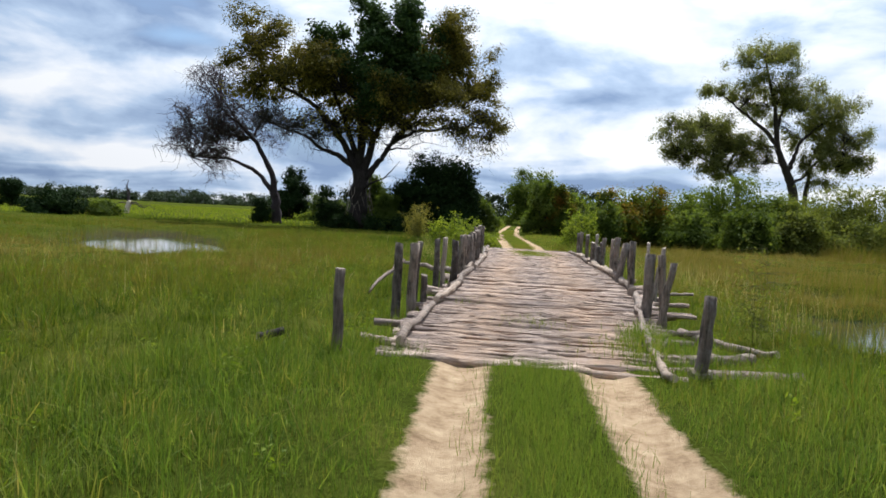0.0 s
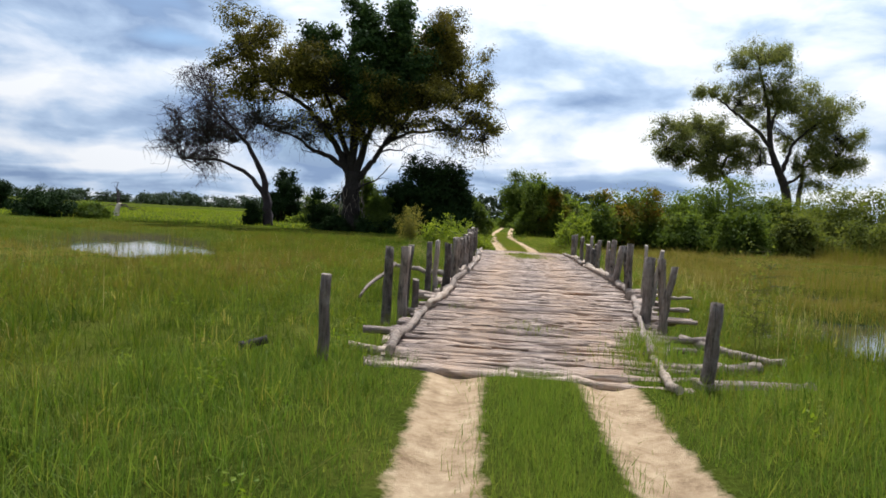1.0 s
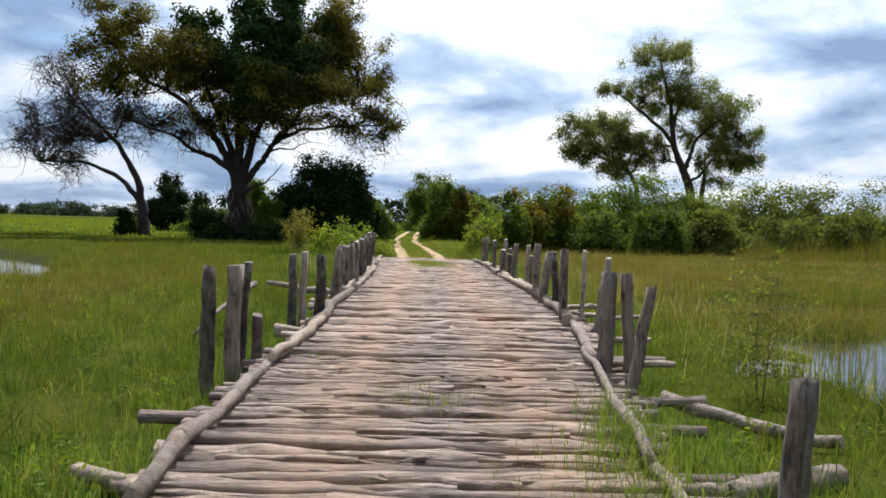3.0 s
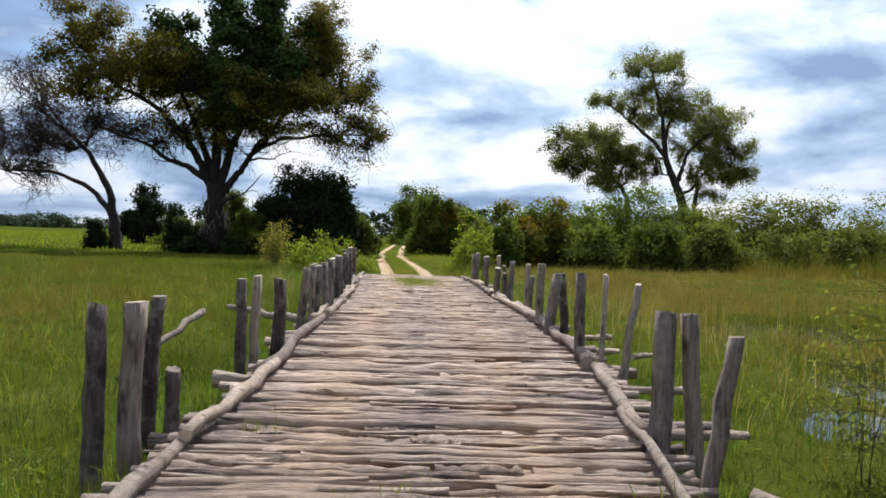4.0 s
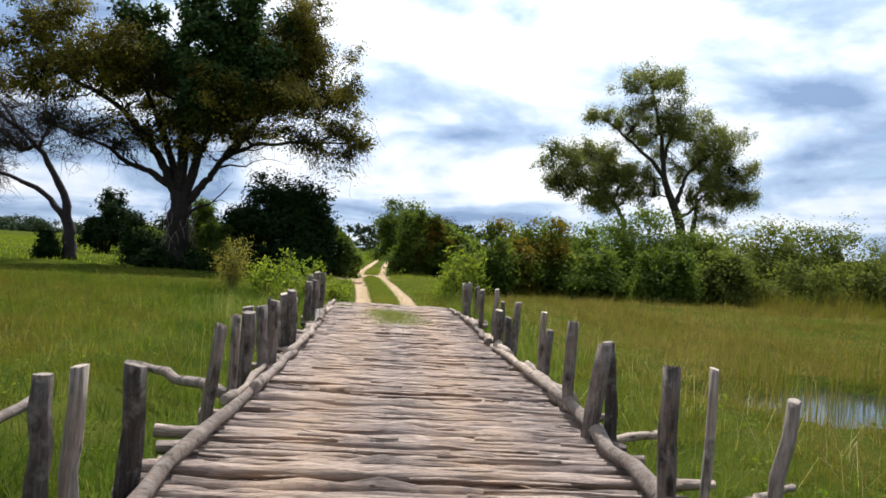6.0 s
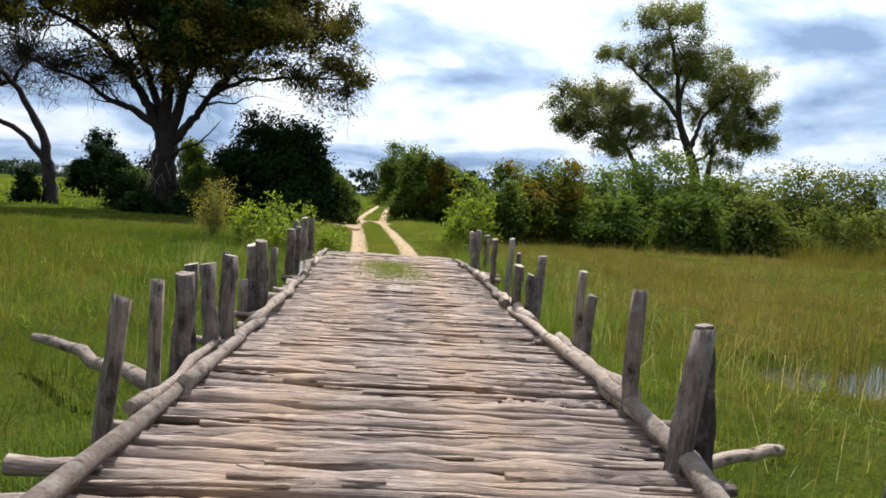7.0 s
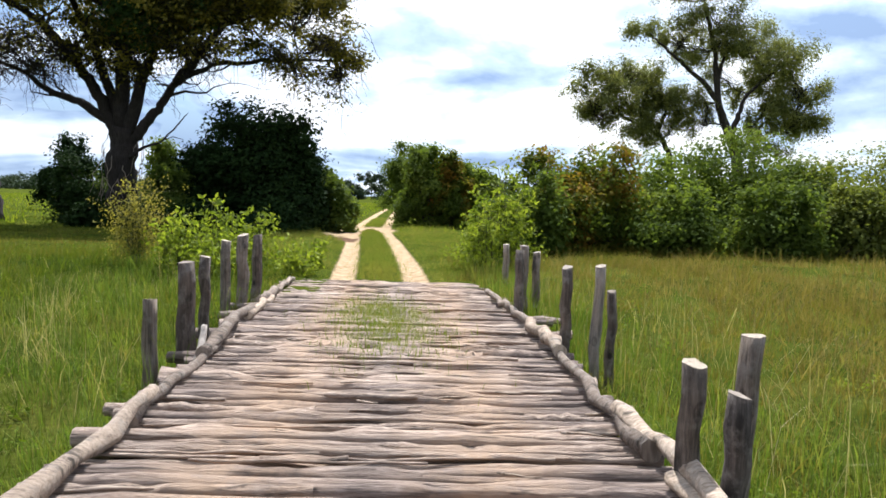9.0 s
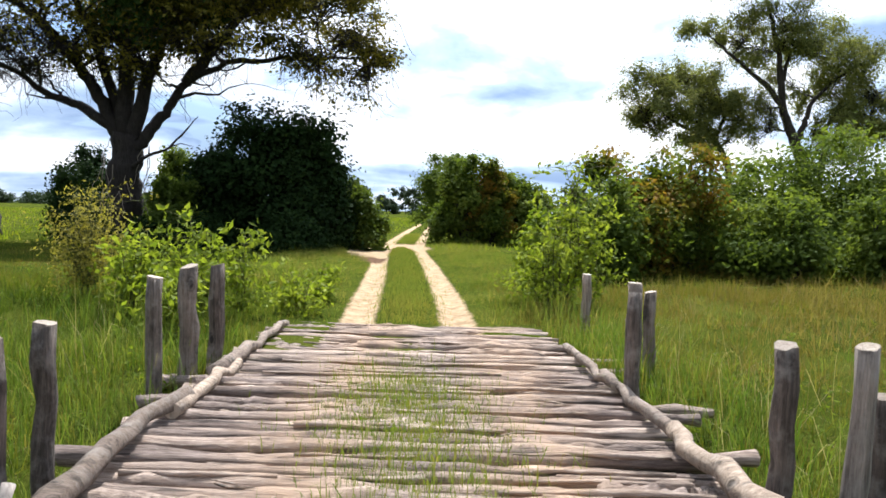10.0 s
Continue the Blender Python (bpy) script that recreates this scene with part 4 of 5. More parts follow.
def edge_l(y):
    return float(np.interp(y, EDGE_Y, EDGE_L))


def edge_r(y):
    return float(np.interp(y, EDGE_Y, EDGE_R))


def build_bridge():
    rng = np.random.default_rng(3)
    root = thing("log_bridge", (2.2, 8.0, 0), "low bridge of crosswise weathered logs filled with sandy dirt", "bridge")
    base = Vector((2.2, 8.0, 0))
    shapes = []
    for i in range(14):
        rings = 15
        t = np.linspace(-0.5, 0.5, rings)
        p = np.stack([t, rng.normal(0, 0.18, rings).cumsum() * 0.6, rng.normal(0, 0.12, rings)], 1)
        p[:, 1] -= np.linspace(p[0, 1], p[-1, 1], rings)
        v, f = tube(p * [1, 0, 0], np.ones(rings) * np.linspace(1.06, 0.86, rings) * (1 + rng.normal(0, 0.14, rings)), 8, rng, 0.15)
        v[:120] += np.repeat(p * [0, 1, 1], 8, 0)
        v[120:] += p[[0, -1]] * [0, 1, 1]
        shapes.append(mesh_data("deck_log", v, f, M_DECK, True))
    y = 7.75
    while y < 34.5:
        r = rng.uniform(0.042, 0.066) if rng.uniform() < 0.8 else rng.uniform(0.066, 0.085)
        l, rt = edge_l(y), edge_r(y)
        x0, x1 = l - rng.uniform(0.08, 0.26), rt + rng.uniform(0.08, 0.36 if y < 18 else 0.2)
        if rng.uniform() < (0.16 if y < 18 else 0.06):
            x1 += rng.uniform(0.3, 0.7)
        if rng.uniform() < 0.08:
            x0 -= rng.uniform(0.15, 0.4)
        pieces = [(x0, x1)]
        if rng.uniform() < 0.26:
            c = rng.uniform(l + 0.6, rt - 0.6)
            pieces = [(x0, c + 0.05), (c - 0.05, x1)]
            if rng.uniform() < 0.3:
                c2 = c + rng.uniform(0.5, 0.8)
                pieces = [(x0, c + 0.05), (c + 0.08, c2), (c2 + 0.06, x1)]
        for k, (a, b) in enumerate(pieces):
            ob = child("deck_log", shapes[rng.integers(14)], root)
            xm = (a + b) / 2
            ym = y + (AXIS_SLOPE * -1) * (xm - axis_x(y)) + k * 0.03
            ob.matrix_local = pose(xm - base.x, ym - base.y, deck_z(y) - r * 0.95 + rng.normal(0, 0.015), rng.uniform(0, 360), 0, ANG + rng.normal(0, 1.3)) @ Matrix.Diagonal((b - a, r, r, 1))
        y += r * 2 * rng.uniform(0.98, 1.3)
    # dirt packed between the logs
    ys = np.linspace(7.9, 34.4, 340)
    s = np.linspace(0, 1, 44)
    Yg, S = np.meshgrid(ys, s, indexing="ij")
    L = np.interp(Yg, EDGE_Y, EDGE_L) + 0.02
    R = np.interp(Yg, EDGE_Y, EDGE_R) - 0.02
    X = L + (R - L) * S
    Zg = np.interp(Yg, [7, 8.2, 10, 16, 24, 30, 34.4, 35], [0.0, 0.05, 0.10, 0.16, 0.16, 0.12, 0.08, 0.05]) - 0.088 + rng.normal(0, 0.006, X.shape)
    d = np.abs(np.abs(X - axis_x(Yg)) - 0.78)
    lump = np.array([[noise.noise((px * 1.3, py * 1.7, 0.3)) + 0.6 * noise.noise((px * 4.1, py * 4.6, 2.3)) for px, py in zip(ra, rb)] for ra, rb in zip(X, Yg)])
    Zg += 0.03 * np.exp(-((d / 0.42) ** 2)) + 0.022 * lump
    n, m = X.shape
    i, j = np.meshgrid(np.arange(n - 1), np.arange(m - 1), indexing="ij")
    a = (i * m + j).ravel()
    v = np.stack([X - base.x, Yg - AXIS_SLOPE * (X - axis_x(Yg)) - base.y, Zg], -1).reshape(-1, 3)
    child("dirt_fill", mesh_data("dirt_fill", v, np.stack([a, a + m, a + m + 1, a + 1], 1), M_DIRT, True), root, "sandy dirt packed between the logs")
    # thin split poles and strips wedged between the logs
    heap = Heap()
    for _ in range(300):
        yy = rng.uniform(7.9, 34.3)
        l, rt = edge_l(yy), edge_r(yy)
        ln, w = rng.uniform(0.35, 1.7), rng.uniform(0.010, 0.026)
        xx = rng.uniform(l + ln / 2 - 0.2, rt - ln / 2 + 0.2)
        g = radians(ANG) + rng.normal(0, 0.035)
        c = np.array([xx - base.x, yy - AXIS_SLOPE * (xx - axis_x(yy)) - base.y, deck_z(yy) - 0.004 + rng.normal(0, 0.008)])
        e = np.array([math.cos(g), math.sin(g), 0]) * ln / 2
        heap.add(*tube(bent(c - e, c + e, 6, rng, 0.04) , w * rng.uniform(0.6, 1.1, 6), 4, rng, 0.25))
    tagged(child("split_pole", heap.done("split_pole", M_STRIP), root, "thin pale split poles wedged between the logs"), kind="stuff")
    # thin splinters of bark lying on the deck
    heap = Heap()
    for _ in range(150):
        yy = rng.uniform(8.0, 32.0)
        xx = rng.uniform(edge_l(yy) + 0.1, edge_r(yy) - 0.1)
        ln, w = rng.uniform(0.08, 0.35), rng.uniform(0.004, 0.011)
        g = radians(ANG) + rng.normal(0, 0.35)
        c = np.array([xx - base.x, yy - AXIS_SLOPE * (xx - axis_x(yy)) - base.y, deck_z(yy) + 0.006])
        e = np.array([math.cos(g), math.sin(g), 0]) * ln / 2
        heap.add(*tube(bent(c - e, c + e, 4, rng, 0.12), [w * 0.7, w, w, w * 0.4], 4, rng, 0.2))
    tagged(child("bark_litter", heap.done("bark_litter", M_KERB), root, "splinters and strips of bark on the deck"), kind="stuff")
    return root


bridge = build_bridge()


def sawn(me, sides):
    """Pale sawn wood on the two end faces of a round timber."""
    me.materials.append(M_SAWN)
    n = len(me.polygons)
    for k in range(n - sides, n):
        me.polygons[k].material_index = 1
        me.polygons[k].use_smooth = False
    return me


def kerb_log(pts, r0, r1, seed, label="pale knotty kerb log lying along the deck's edge"):
    rng = np.random.default_rng(seed)
    pts = np.asarray(pts, float)
    t = np.linspace(0, len(pts) - 1, 9)
    p = np.stack([np.interp(t, np.arange(len(pts)), pts[:, k]) for k in range(3)], 1)
    p += rng.normal(0, 0.019, p.shape)
    c = p.mean(0)
    v, f = tube(p - c, np.linspace(r0, r1, 9) * (1 + rng.normal(0, 0.12, 9)), 10, rng, 0.15)
    ob = new("kerb_log", sawn(mesh_data("kerb_log", v, f, M_KERB, True), 10))
    ob.location = c
    return tagged(ob, label, "log", "kerb logs of the bridge")


# kerb logs, end to end and partly overlapping: (end points along the deck, side shift, radius)
LEFT_KERB = [(8.2, 12.4, 0.0, 0.085), (11.6, 15.2, 0.04, 0.10), (14.0, 19.4, 0.0, 0.11), (18.2, 20.6, -0.12, 0.085), (18.9, 22.1, 0.02, 0.11), (21.7, 25.6, 0.0, 0.115), (25.0, 27.9, 0.0, 0.085), (27.0, 30.0, -0.02, 0.115), (29.6, 31.6, 0.05, 0.09), (30.9, 34.1, 0.0, 0.09)]
RIGHT_KERB = [(7.2, 9.4, 0.02, 0.065), (8.6, 12.4, 0.0, 0.072), (11.6, 15.0, 0.03, 0.10), (14.3, 19.0, 0.0, 0.12), (17.4, 20.6, 0.05, 0.115), (18.8, 21.4, 0.15, 0.095), (20.2, 23.6, 0.0, 0.10), (22.5, 24.9, 0.07, 0.125), (24.0, 27.6, 0.0, 0.095), (27.0, 28.9, -0.02, 0.12), (28.4, 30.8, 0.03, 0.09), (30.3, 32.4, 0.0, 0.08)]
for side, runs in ((edge_l, LEFT_KERB), (edge_r, RIGHT_KERB)):
    for i, (a, b, shift, r) in enumerate(runs):
        grng = np.random.default_rng(int(a * 100))
        pts = [(side(y) + shift + grng.normal(0, 0.014), y, deck_z(y) + r * 0.66 + 0.02 * (i % 2)) for y in np.linspace(a, b, 5)]
        kerb_log(pts, r * (0.64 if a < 20 else 0.62), r * (0.50 if a < 20 else 0.52), int(a * 10))


def loose_log(a, b, r0, r1, seed, label, timber=None):
    rng = np.random.default_rng(seed)
    p = bent(a, b, 9, rng, 0.12)
    c = p.mean(0)
    v, f = tube(p - c, np.linspace(r0, r1, 9) * (1 + rng.normal(0, 0.07, 9)), 8, rng, 0.08)
    ob = new("loose_log", sawn(mesh_data("loose_log", v, f, timber or M_KERB, True), 8))
    ob.location = c
    tagged(ob, label, "log")


loose_log((2.9, 8.33, 0.0), (3.75, 8.52, 0.04), 0.09, 0.08, 1, "grey log end jutting into the grass")
loose_log((2.7, 7.6, -0.02), (3.95, 7.75, 0.0), 0.10, 0.09, 2, "grey log jutting out into the grass")
loose_log((3.6, 10.75, 0.0), (4.5, 9.5, -0.05), 0.07, 0.05, 3, "crooked pale log lying in the grass")
loose_log((-0.45, 8.6, 0.03), (-0.95, 8.95, 0.03), 0.06, 0.05, 4, "short log lying across the bridge's corner")
loose_log((-0.92, 17.5, 0.42), (-1.5, 15.4, -0.15), 0.055, 0.03, 5, "pale dead branch leaning in the grass")
loose_log((0.5, 19.6, 0.02), (-1.05, 21.2, 0.12), 0.075, 0.05, 6, "dead branch lying out into the grass")
loose_log((4.3, 17.6, -0.05), (5.6, 18.1, 0.0), 0.06, 0.05, 7, "pale log end lying in the grass")
loose_log((-2.15, 8.6, 0.02), (-1.85, 8.7, 0.10), 0.06, 0.05, 9, "short dark rotten log in the grass", M_BARK)
loose_log((4.9, 15.6, 0.1), (5.6, 16.0, 0.08), 0.04, 0.03, 8, "thin pale branch in the grass")


def post(x, y, top, r=0.085, lx=0.0, ly=0.0, seed=0, label="weathered grey wooden post", bend=0.0, taper=0.95, foot=-0.45, timber=None):
    """A rough post. lx, ly: how far its head leans from its foot; bend: a sideways elbow."""
    rng = np.random.default_rng(seed + 1000)
    z0 = float(ground_z(x - lx, y - ly)) + foot
    h = top - z0
    t = np.linspace(0, 1, 9)
    p = np.stack([lx * t + bend * np.sin(np.pi * t), ly * t, t * h], 1)
    p[1:-1] += rng.normal(0, 0.14 * r, (7, 3)) * [1, 1, 0]
    rad = r * np.linspace(1.12, taper, 9) * (1 + rng.normal(0, 0.045, 9))
    v, f = tube(p, rad, 12, rng, 0.06)
    v[:108] = p.repeat(12, 0) + (v[:108] - p.repeat(12, 0)) * np.tile(1 + rng.normal(0, 0.14, 12), 9)[:, None]
    cut = rng.uniform(-0.25, 0.25, 2)
    head = v[96:108]
    head[:, 2] += (head[:, 0] - p[-1, 0]) * cut[0] + (head[:, 1] - p[-1, 1]) * cut[1]
    ob = new("bridge_post", sawn(mesh_data("bridge_post", v, f, timber or M_POST, True), 12))
    ob.location = (x - lx, y - ly, z0)
    return tagged(ob, label, "post", "posts along the bridge")


loose_log((1.58, 27.15, 0.06), (1.60, 27.48, 0.42), 0.055, 0.03, 10, "pale pointed stake leaning on the kerb log", M_BLEACHED)
DARK, PALE = "dark weathered wooden post with a sawn top", "pale barkless wooden post, split and knotted"
POSTS = [
    # left row: x, y, top, radius, lean x, lean y, bend, label
    (-1.14, 8.25, 0.92, 0.085, 0.02, 0.0, 0.0, ""), (-0.69, 11.84, 1.08, 0.095, 0.02, 0.0, 0.0, DARK), (-0.44, 11.83, 1.10, 0.11, 0.04, 0, 0, ""), (-0.36, 12.2, 1.11, 0.085, 0.12, 0, 0, DARK),
    (-0.27, 12.3, 0.54, 0.09, 0, 0, 0, "short rotten post stump"), (-0.09, 15.05, 1.07, 0.09, 0.0, 0, 0, DARK), (0.07, 15.2, 1.10, 0.09, 0.06, 0, 0, PALE), (0.29, 15.65, 1.04, 0.105, 0.02, 0, 0, DARK),
    (0.55, 18.2, 1.05, 0.10, 0.16, 0.0, 0.0, ""), (0.62, 19.0, 1.07, 0.085, 0.06, 0, 0.02, ""), (0.68, 19.85, 1.03, 0.12, 0.05, 0, 0, ""), (0.60, 20.75, 1.02, 0.10, 0.0, 0, 0, DARK),
    (0.80, 20.5, 1.06, 0.105, -0.05, 0, 0.03, PALE), (0.93, 21.25, 1.08, 0.10, 0, 0, 0, ""), (0.86, 21.45, 1.10, 0.07, 0.05, 0, 0, DARK), (0.98, 23.38, 1.04, 0.11, -0.06, 0, 0, DARK),
    (1.10, 23.3, 1.11, 0.10, -0.05, 0, 0.02, ""), (0.91, 23.15, 0.58, 0.08, 0, 0, 0, "short rotten post stump"), (1.07, 27.48, 0.69, 0.095, 0, 0, 0, "short weathered grey wooden post"),
    (1.37, 27.75, 1.05, 0.12, 0, 0, 0, ""), (1.51, 28.1, 1.08, 0.085, 0.03, 0, 0, DARK), (1.40, 30.6, 1.10, 0.09, 0, 0, 0, DARK), (1.58, 31.1, 1.16, 0.11, 0, 0, 0, ""), (1.75, 31.6, 1.14, 0.10, 0.02, 0, 0, ""),
    # right row
    (2.86, 7.62, 0.86, 0.095, 0.08, -0.03, 0.0, ""), (3.47, 10.8, 1.03, 0.08, 0.22, 0, -0.03, "bent wooden post with a pale cut top"), (3.32, 11.46, 1.12, 0.12, 0.03, 0, 0, PALE), (3.48, 11.42, 1.11, 0.085, -0.06, 0, 0.03, ""),
    (4.0, 15.2, 1.21, 0.105, 0.03, 0, 0, DARK), (4.33, 15.2, 1.20, 0.055, 0.12, 0, 0.03, PALE), (4.43, 14.45, 1.13, 0.07, 0.20, 0, -0.03, PALE), (4.38, 17.3, 1.10, 0.12, 0.24, 0, 0, "brown wooden post with peeling bark"),
    (4.52, 17.55, 1.09, 0.09, -0.13, 0, 0.02, DARK), (4.48, 18.5, 1.20, 0.10, 0.08, 0, 0, ""), (4.90, 20.55, 0.88, 0.08, 0.10, 0, 0, PALE), (4.95, 21.0, 1.10, 0.075, 0.05, 0, 0, ""),
    (4.92, 23.6, 0.90, 0.10, 0.03, 0, 0, DARK), (5.02, 23.3, 0.80, 0.085, 0.02, 0, 0, DARK), (5.28, 23.6, 1.06, 0.09, 0.10, 0, 0, ""),
    (5.55, 27.7, 1.06, 0.09, 0.02, 0, 0, ""), (5.85, 27.45, 1.10, 0.08, 0.06, 0, 0, PALE), (6.05, 27.6, 0.80, 0.08, 0, 0, 0, ""), (5.69, 30.3, 1.06, 0.09, 0, 0, 0, ""), (5.93, 30.9, 1.09, 0.10, 0, 0, 0, ""), (6.25, 31.3, 0.96, 0.08, 0, 0, 0, ""), (6.39, 33.9, 0.92, 0.08, 0, 0, 0, ""),
]
for i, (x, y, top, r, lx, ly, bend, label) in enumerate(POSTS):
    post(x, y, top, r * (0.66 if y < 20 else 0.72), lx, ly, i, label or "weathered grey wooden post", bend, timber={DARK: M_DARKPOST, PALE: M_PALEPOST}.get(label))


# ---- far tree line ----
def far_trees():
    rng = np.random.default_rng(77)
    spots = []
    for x in np.arange(-290, -22, 3.6):
        spots.append((1.75 * x + rng.uniform(-6, 6), 440 + rng.uniform(-30, 70), rng.uniform(4.5, 8.5)))
    for x in np.arange(-22, 70, 5.0):
        spots.append((1.9 * x + rng.uniform(-4, 4), 350 + rng.uniform(-20, 50), rng.uniform(8.0, 15.0)))
    for x in np.arange(70, 280, 8.0):
        spots.append((x + rng.uniform(-3, 3), 200 + rng.uniform(-15, 25), rng.uniform(4, 8)))
    for i, (x, y, h) in enumerate(spots):
        bush("far_tree", "distant green tree on the meadow's far edge", x, y, h * (3.4 if x < -45 else 1.5 if y > 300 else 2.4), h, 300 + i, M_FARLEAF, 3, 9, 13 if x < -45 else 26, 1.25, 0.95, "tree", radius=1.8 if x < -45 else 1.1, group="far tree line", fine_wood=False)


far_trees()
bush("mid_tree", "rounded green tree far along the track", 14.6, 124, 9.0, 9.6, 71, M_SHRUB, 7, 22, 60, 0.36, 0.26, "tree", radius=0.9, fine_wood=False)
bush("mid_tree", "rounded green tree far along the track", 20.5, 128, 7.0, 7.0, 72, M_FARLEAF, 6, 22, 60, 0.36, 0.26, "tree", radius=0.9, fine_wood=False)


# ---- grass ----
EY, EL, ER = EDGE_Y, EDGE_L, EDGE_R


def pond_far(x, y):
    d = np.full(len(x), 9.0)
    for px, py, rx, ry, turn in PONDS:
        d = np.minimum(d, pond_reach(x, y, px * 0.93, py * 0.93, rx, ry, turn))
    return d


def blades(name, x, y, height, width, dry, rng, a=None, lean=0.35, segs=2, label="", material=None, base=None):
    """Bent grass blades as one mesh; a: the way each leans."""
    n = len(x)
    z = ground_z(x, y) if base is None else base
    a = rng.uniform(0, 2 * np.pi, n) if a is None else a + rng.normal(0, 0.8, n)
    ln = np.abs(rng.normal(0, lean, n)) * height
    dx, dy = np.cos(a) * ln, np.sin(a) * ln
    b = rng.uniform(0, np.pi, n)
    wx, wy = np.cos(b) * width / 2, np.sin(b) * width / 2
    if segs == 1:
        verts = np.stack([np.stack([x - wx, y - wy, z - 0.03], 1), np.stack([x + wx, y + wy, z - 0.03], 1), np.stack([x + dx, y + dy, z + height * (1 - 0.35 * np.minimum(ln / height, 1.5))], 1)], 1).reshape(-1, 3)
        faces = np.arange(3 * n).reshape(-1, 3)
        d = np.repeat(dry, 3)
    else:
        mx, my, mz = x + dx * 0.3, y + dy * 0.3, z + height * 0.6
        verts = np.stack([np.stack([x - wx, y - wy, z - 0.03], 1), np.stack([x + wx, y + wy, z - 0.03], 1),
                          np.stack([mx + wx * 0.7, my + wy * 0.7, mz], 1), np.stack([mx - wx * 0.7, my - wy * 0.7, mz], 1),
                          np.stack([x + dx, y + dy, z + height * (1 - 0.3 * np.minimum(ln / height, 1.5))], 1)], 1).reshape(-1, 3)
        k = np.arange(n)[:, None] * 5
        faces = np.vstack([k + [0, 1, 2], k + [0, 2, 3], k + [3, 2, 4]])
        d = np.repeat(dry, 5)
    me = mesh_data(name, verts, faces, material or M_GRASS, False, {"dry": d})
    return tagged(new(name, me), label, "grass", kind="stuff")


def tufts(rng, n, per, x0, x1, y0, y1, spread):
    """Blade places gathered in tufts, and which way each leans from its tuft's middle."""
    cx, cy = rng.uniform(x0, x1, n), rng.uniform(y0, y1, n)
    ox, oy = rng.normal(0, spread, n * per), rng.normal(0, spread, n * per)
    return np.repeat(cx, per) + ox, np.repeat(cy, per) + oy, np.arctan2(oy, ox), np.repeat(rng.uniform(0.45, 1.0, n) + 0.9 * (rng.uniform(0, 1, n) > 0.86), per), np.repeat(rng.normal(0, 0.14, n), per)


def beside(rng, n, edge, side):
    """Tufts close along one edge of the near half of the bridge."""
    cy = rng.uniform(8.4, 27, n)
    cx = np.interp(cy, EY, edge) + side * (0.2 + np.abs(rng.normal(0, 0.45, n)))
    ox, oy = rng.normal(0, 0.08, n * 14), rng.normal(0, 0.08, n * 14)
    return np.repeat(cx, 14) + ox, np.repeat(cy, 14) + oy, np.arctan2(oy, ox), np.repeat(rng.uniform(0.35, 0.9, n), 14), np.repeat(rng.normal(0, 0.10, n), 14)


def patch(x, y, s):
    return 0.5 + 0.5 * np.sin(x * s + 2 * np.sin(y * s * 0.7)) * np.cos(y * s * 1.1 + np.sin(x * s * 0.9))


def dim_side(x):
    """Dim light painted into the grass colour: 1 (darker) on the side of the big tree, below 0 (paler) on the other
    side.
    """
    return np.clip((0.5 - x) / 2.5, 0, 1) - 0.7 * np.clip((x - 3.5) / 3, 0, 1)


def brown(x, y):
    """How far the meadow has gone to brown seed: a belt before the big tree and the flat beyond the bridge's other side."""
    belt = np.exp(-(((y - 45) / 7.0) ** 2)) * np.clip((3 - x) / 6, 0, 1)
    flat = 1.05 * np.clip((x - 5.4) / 3.5, 0, 1) * np.clip((y - 10) / 6, 0, 1) * np.clip((44 - y) / 6, 0, 1)
    near = 1.45 * np.exp(-(((y - 24) / 10) ** 2)) * np.clip((-0.5 - x) / 4, 0, 1) * (0.55 + 0.9 * patch(x, y, 0.5))
    return belt + flat + near


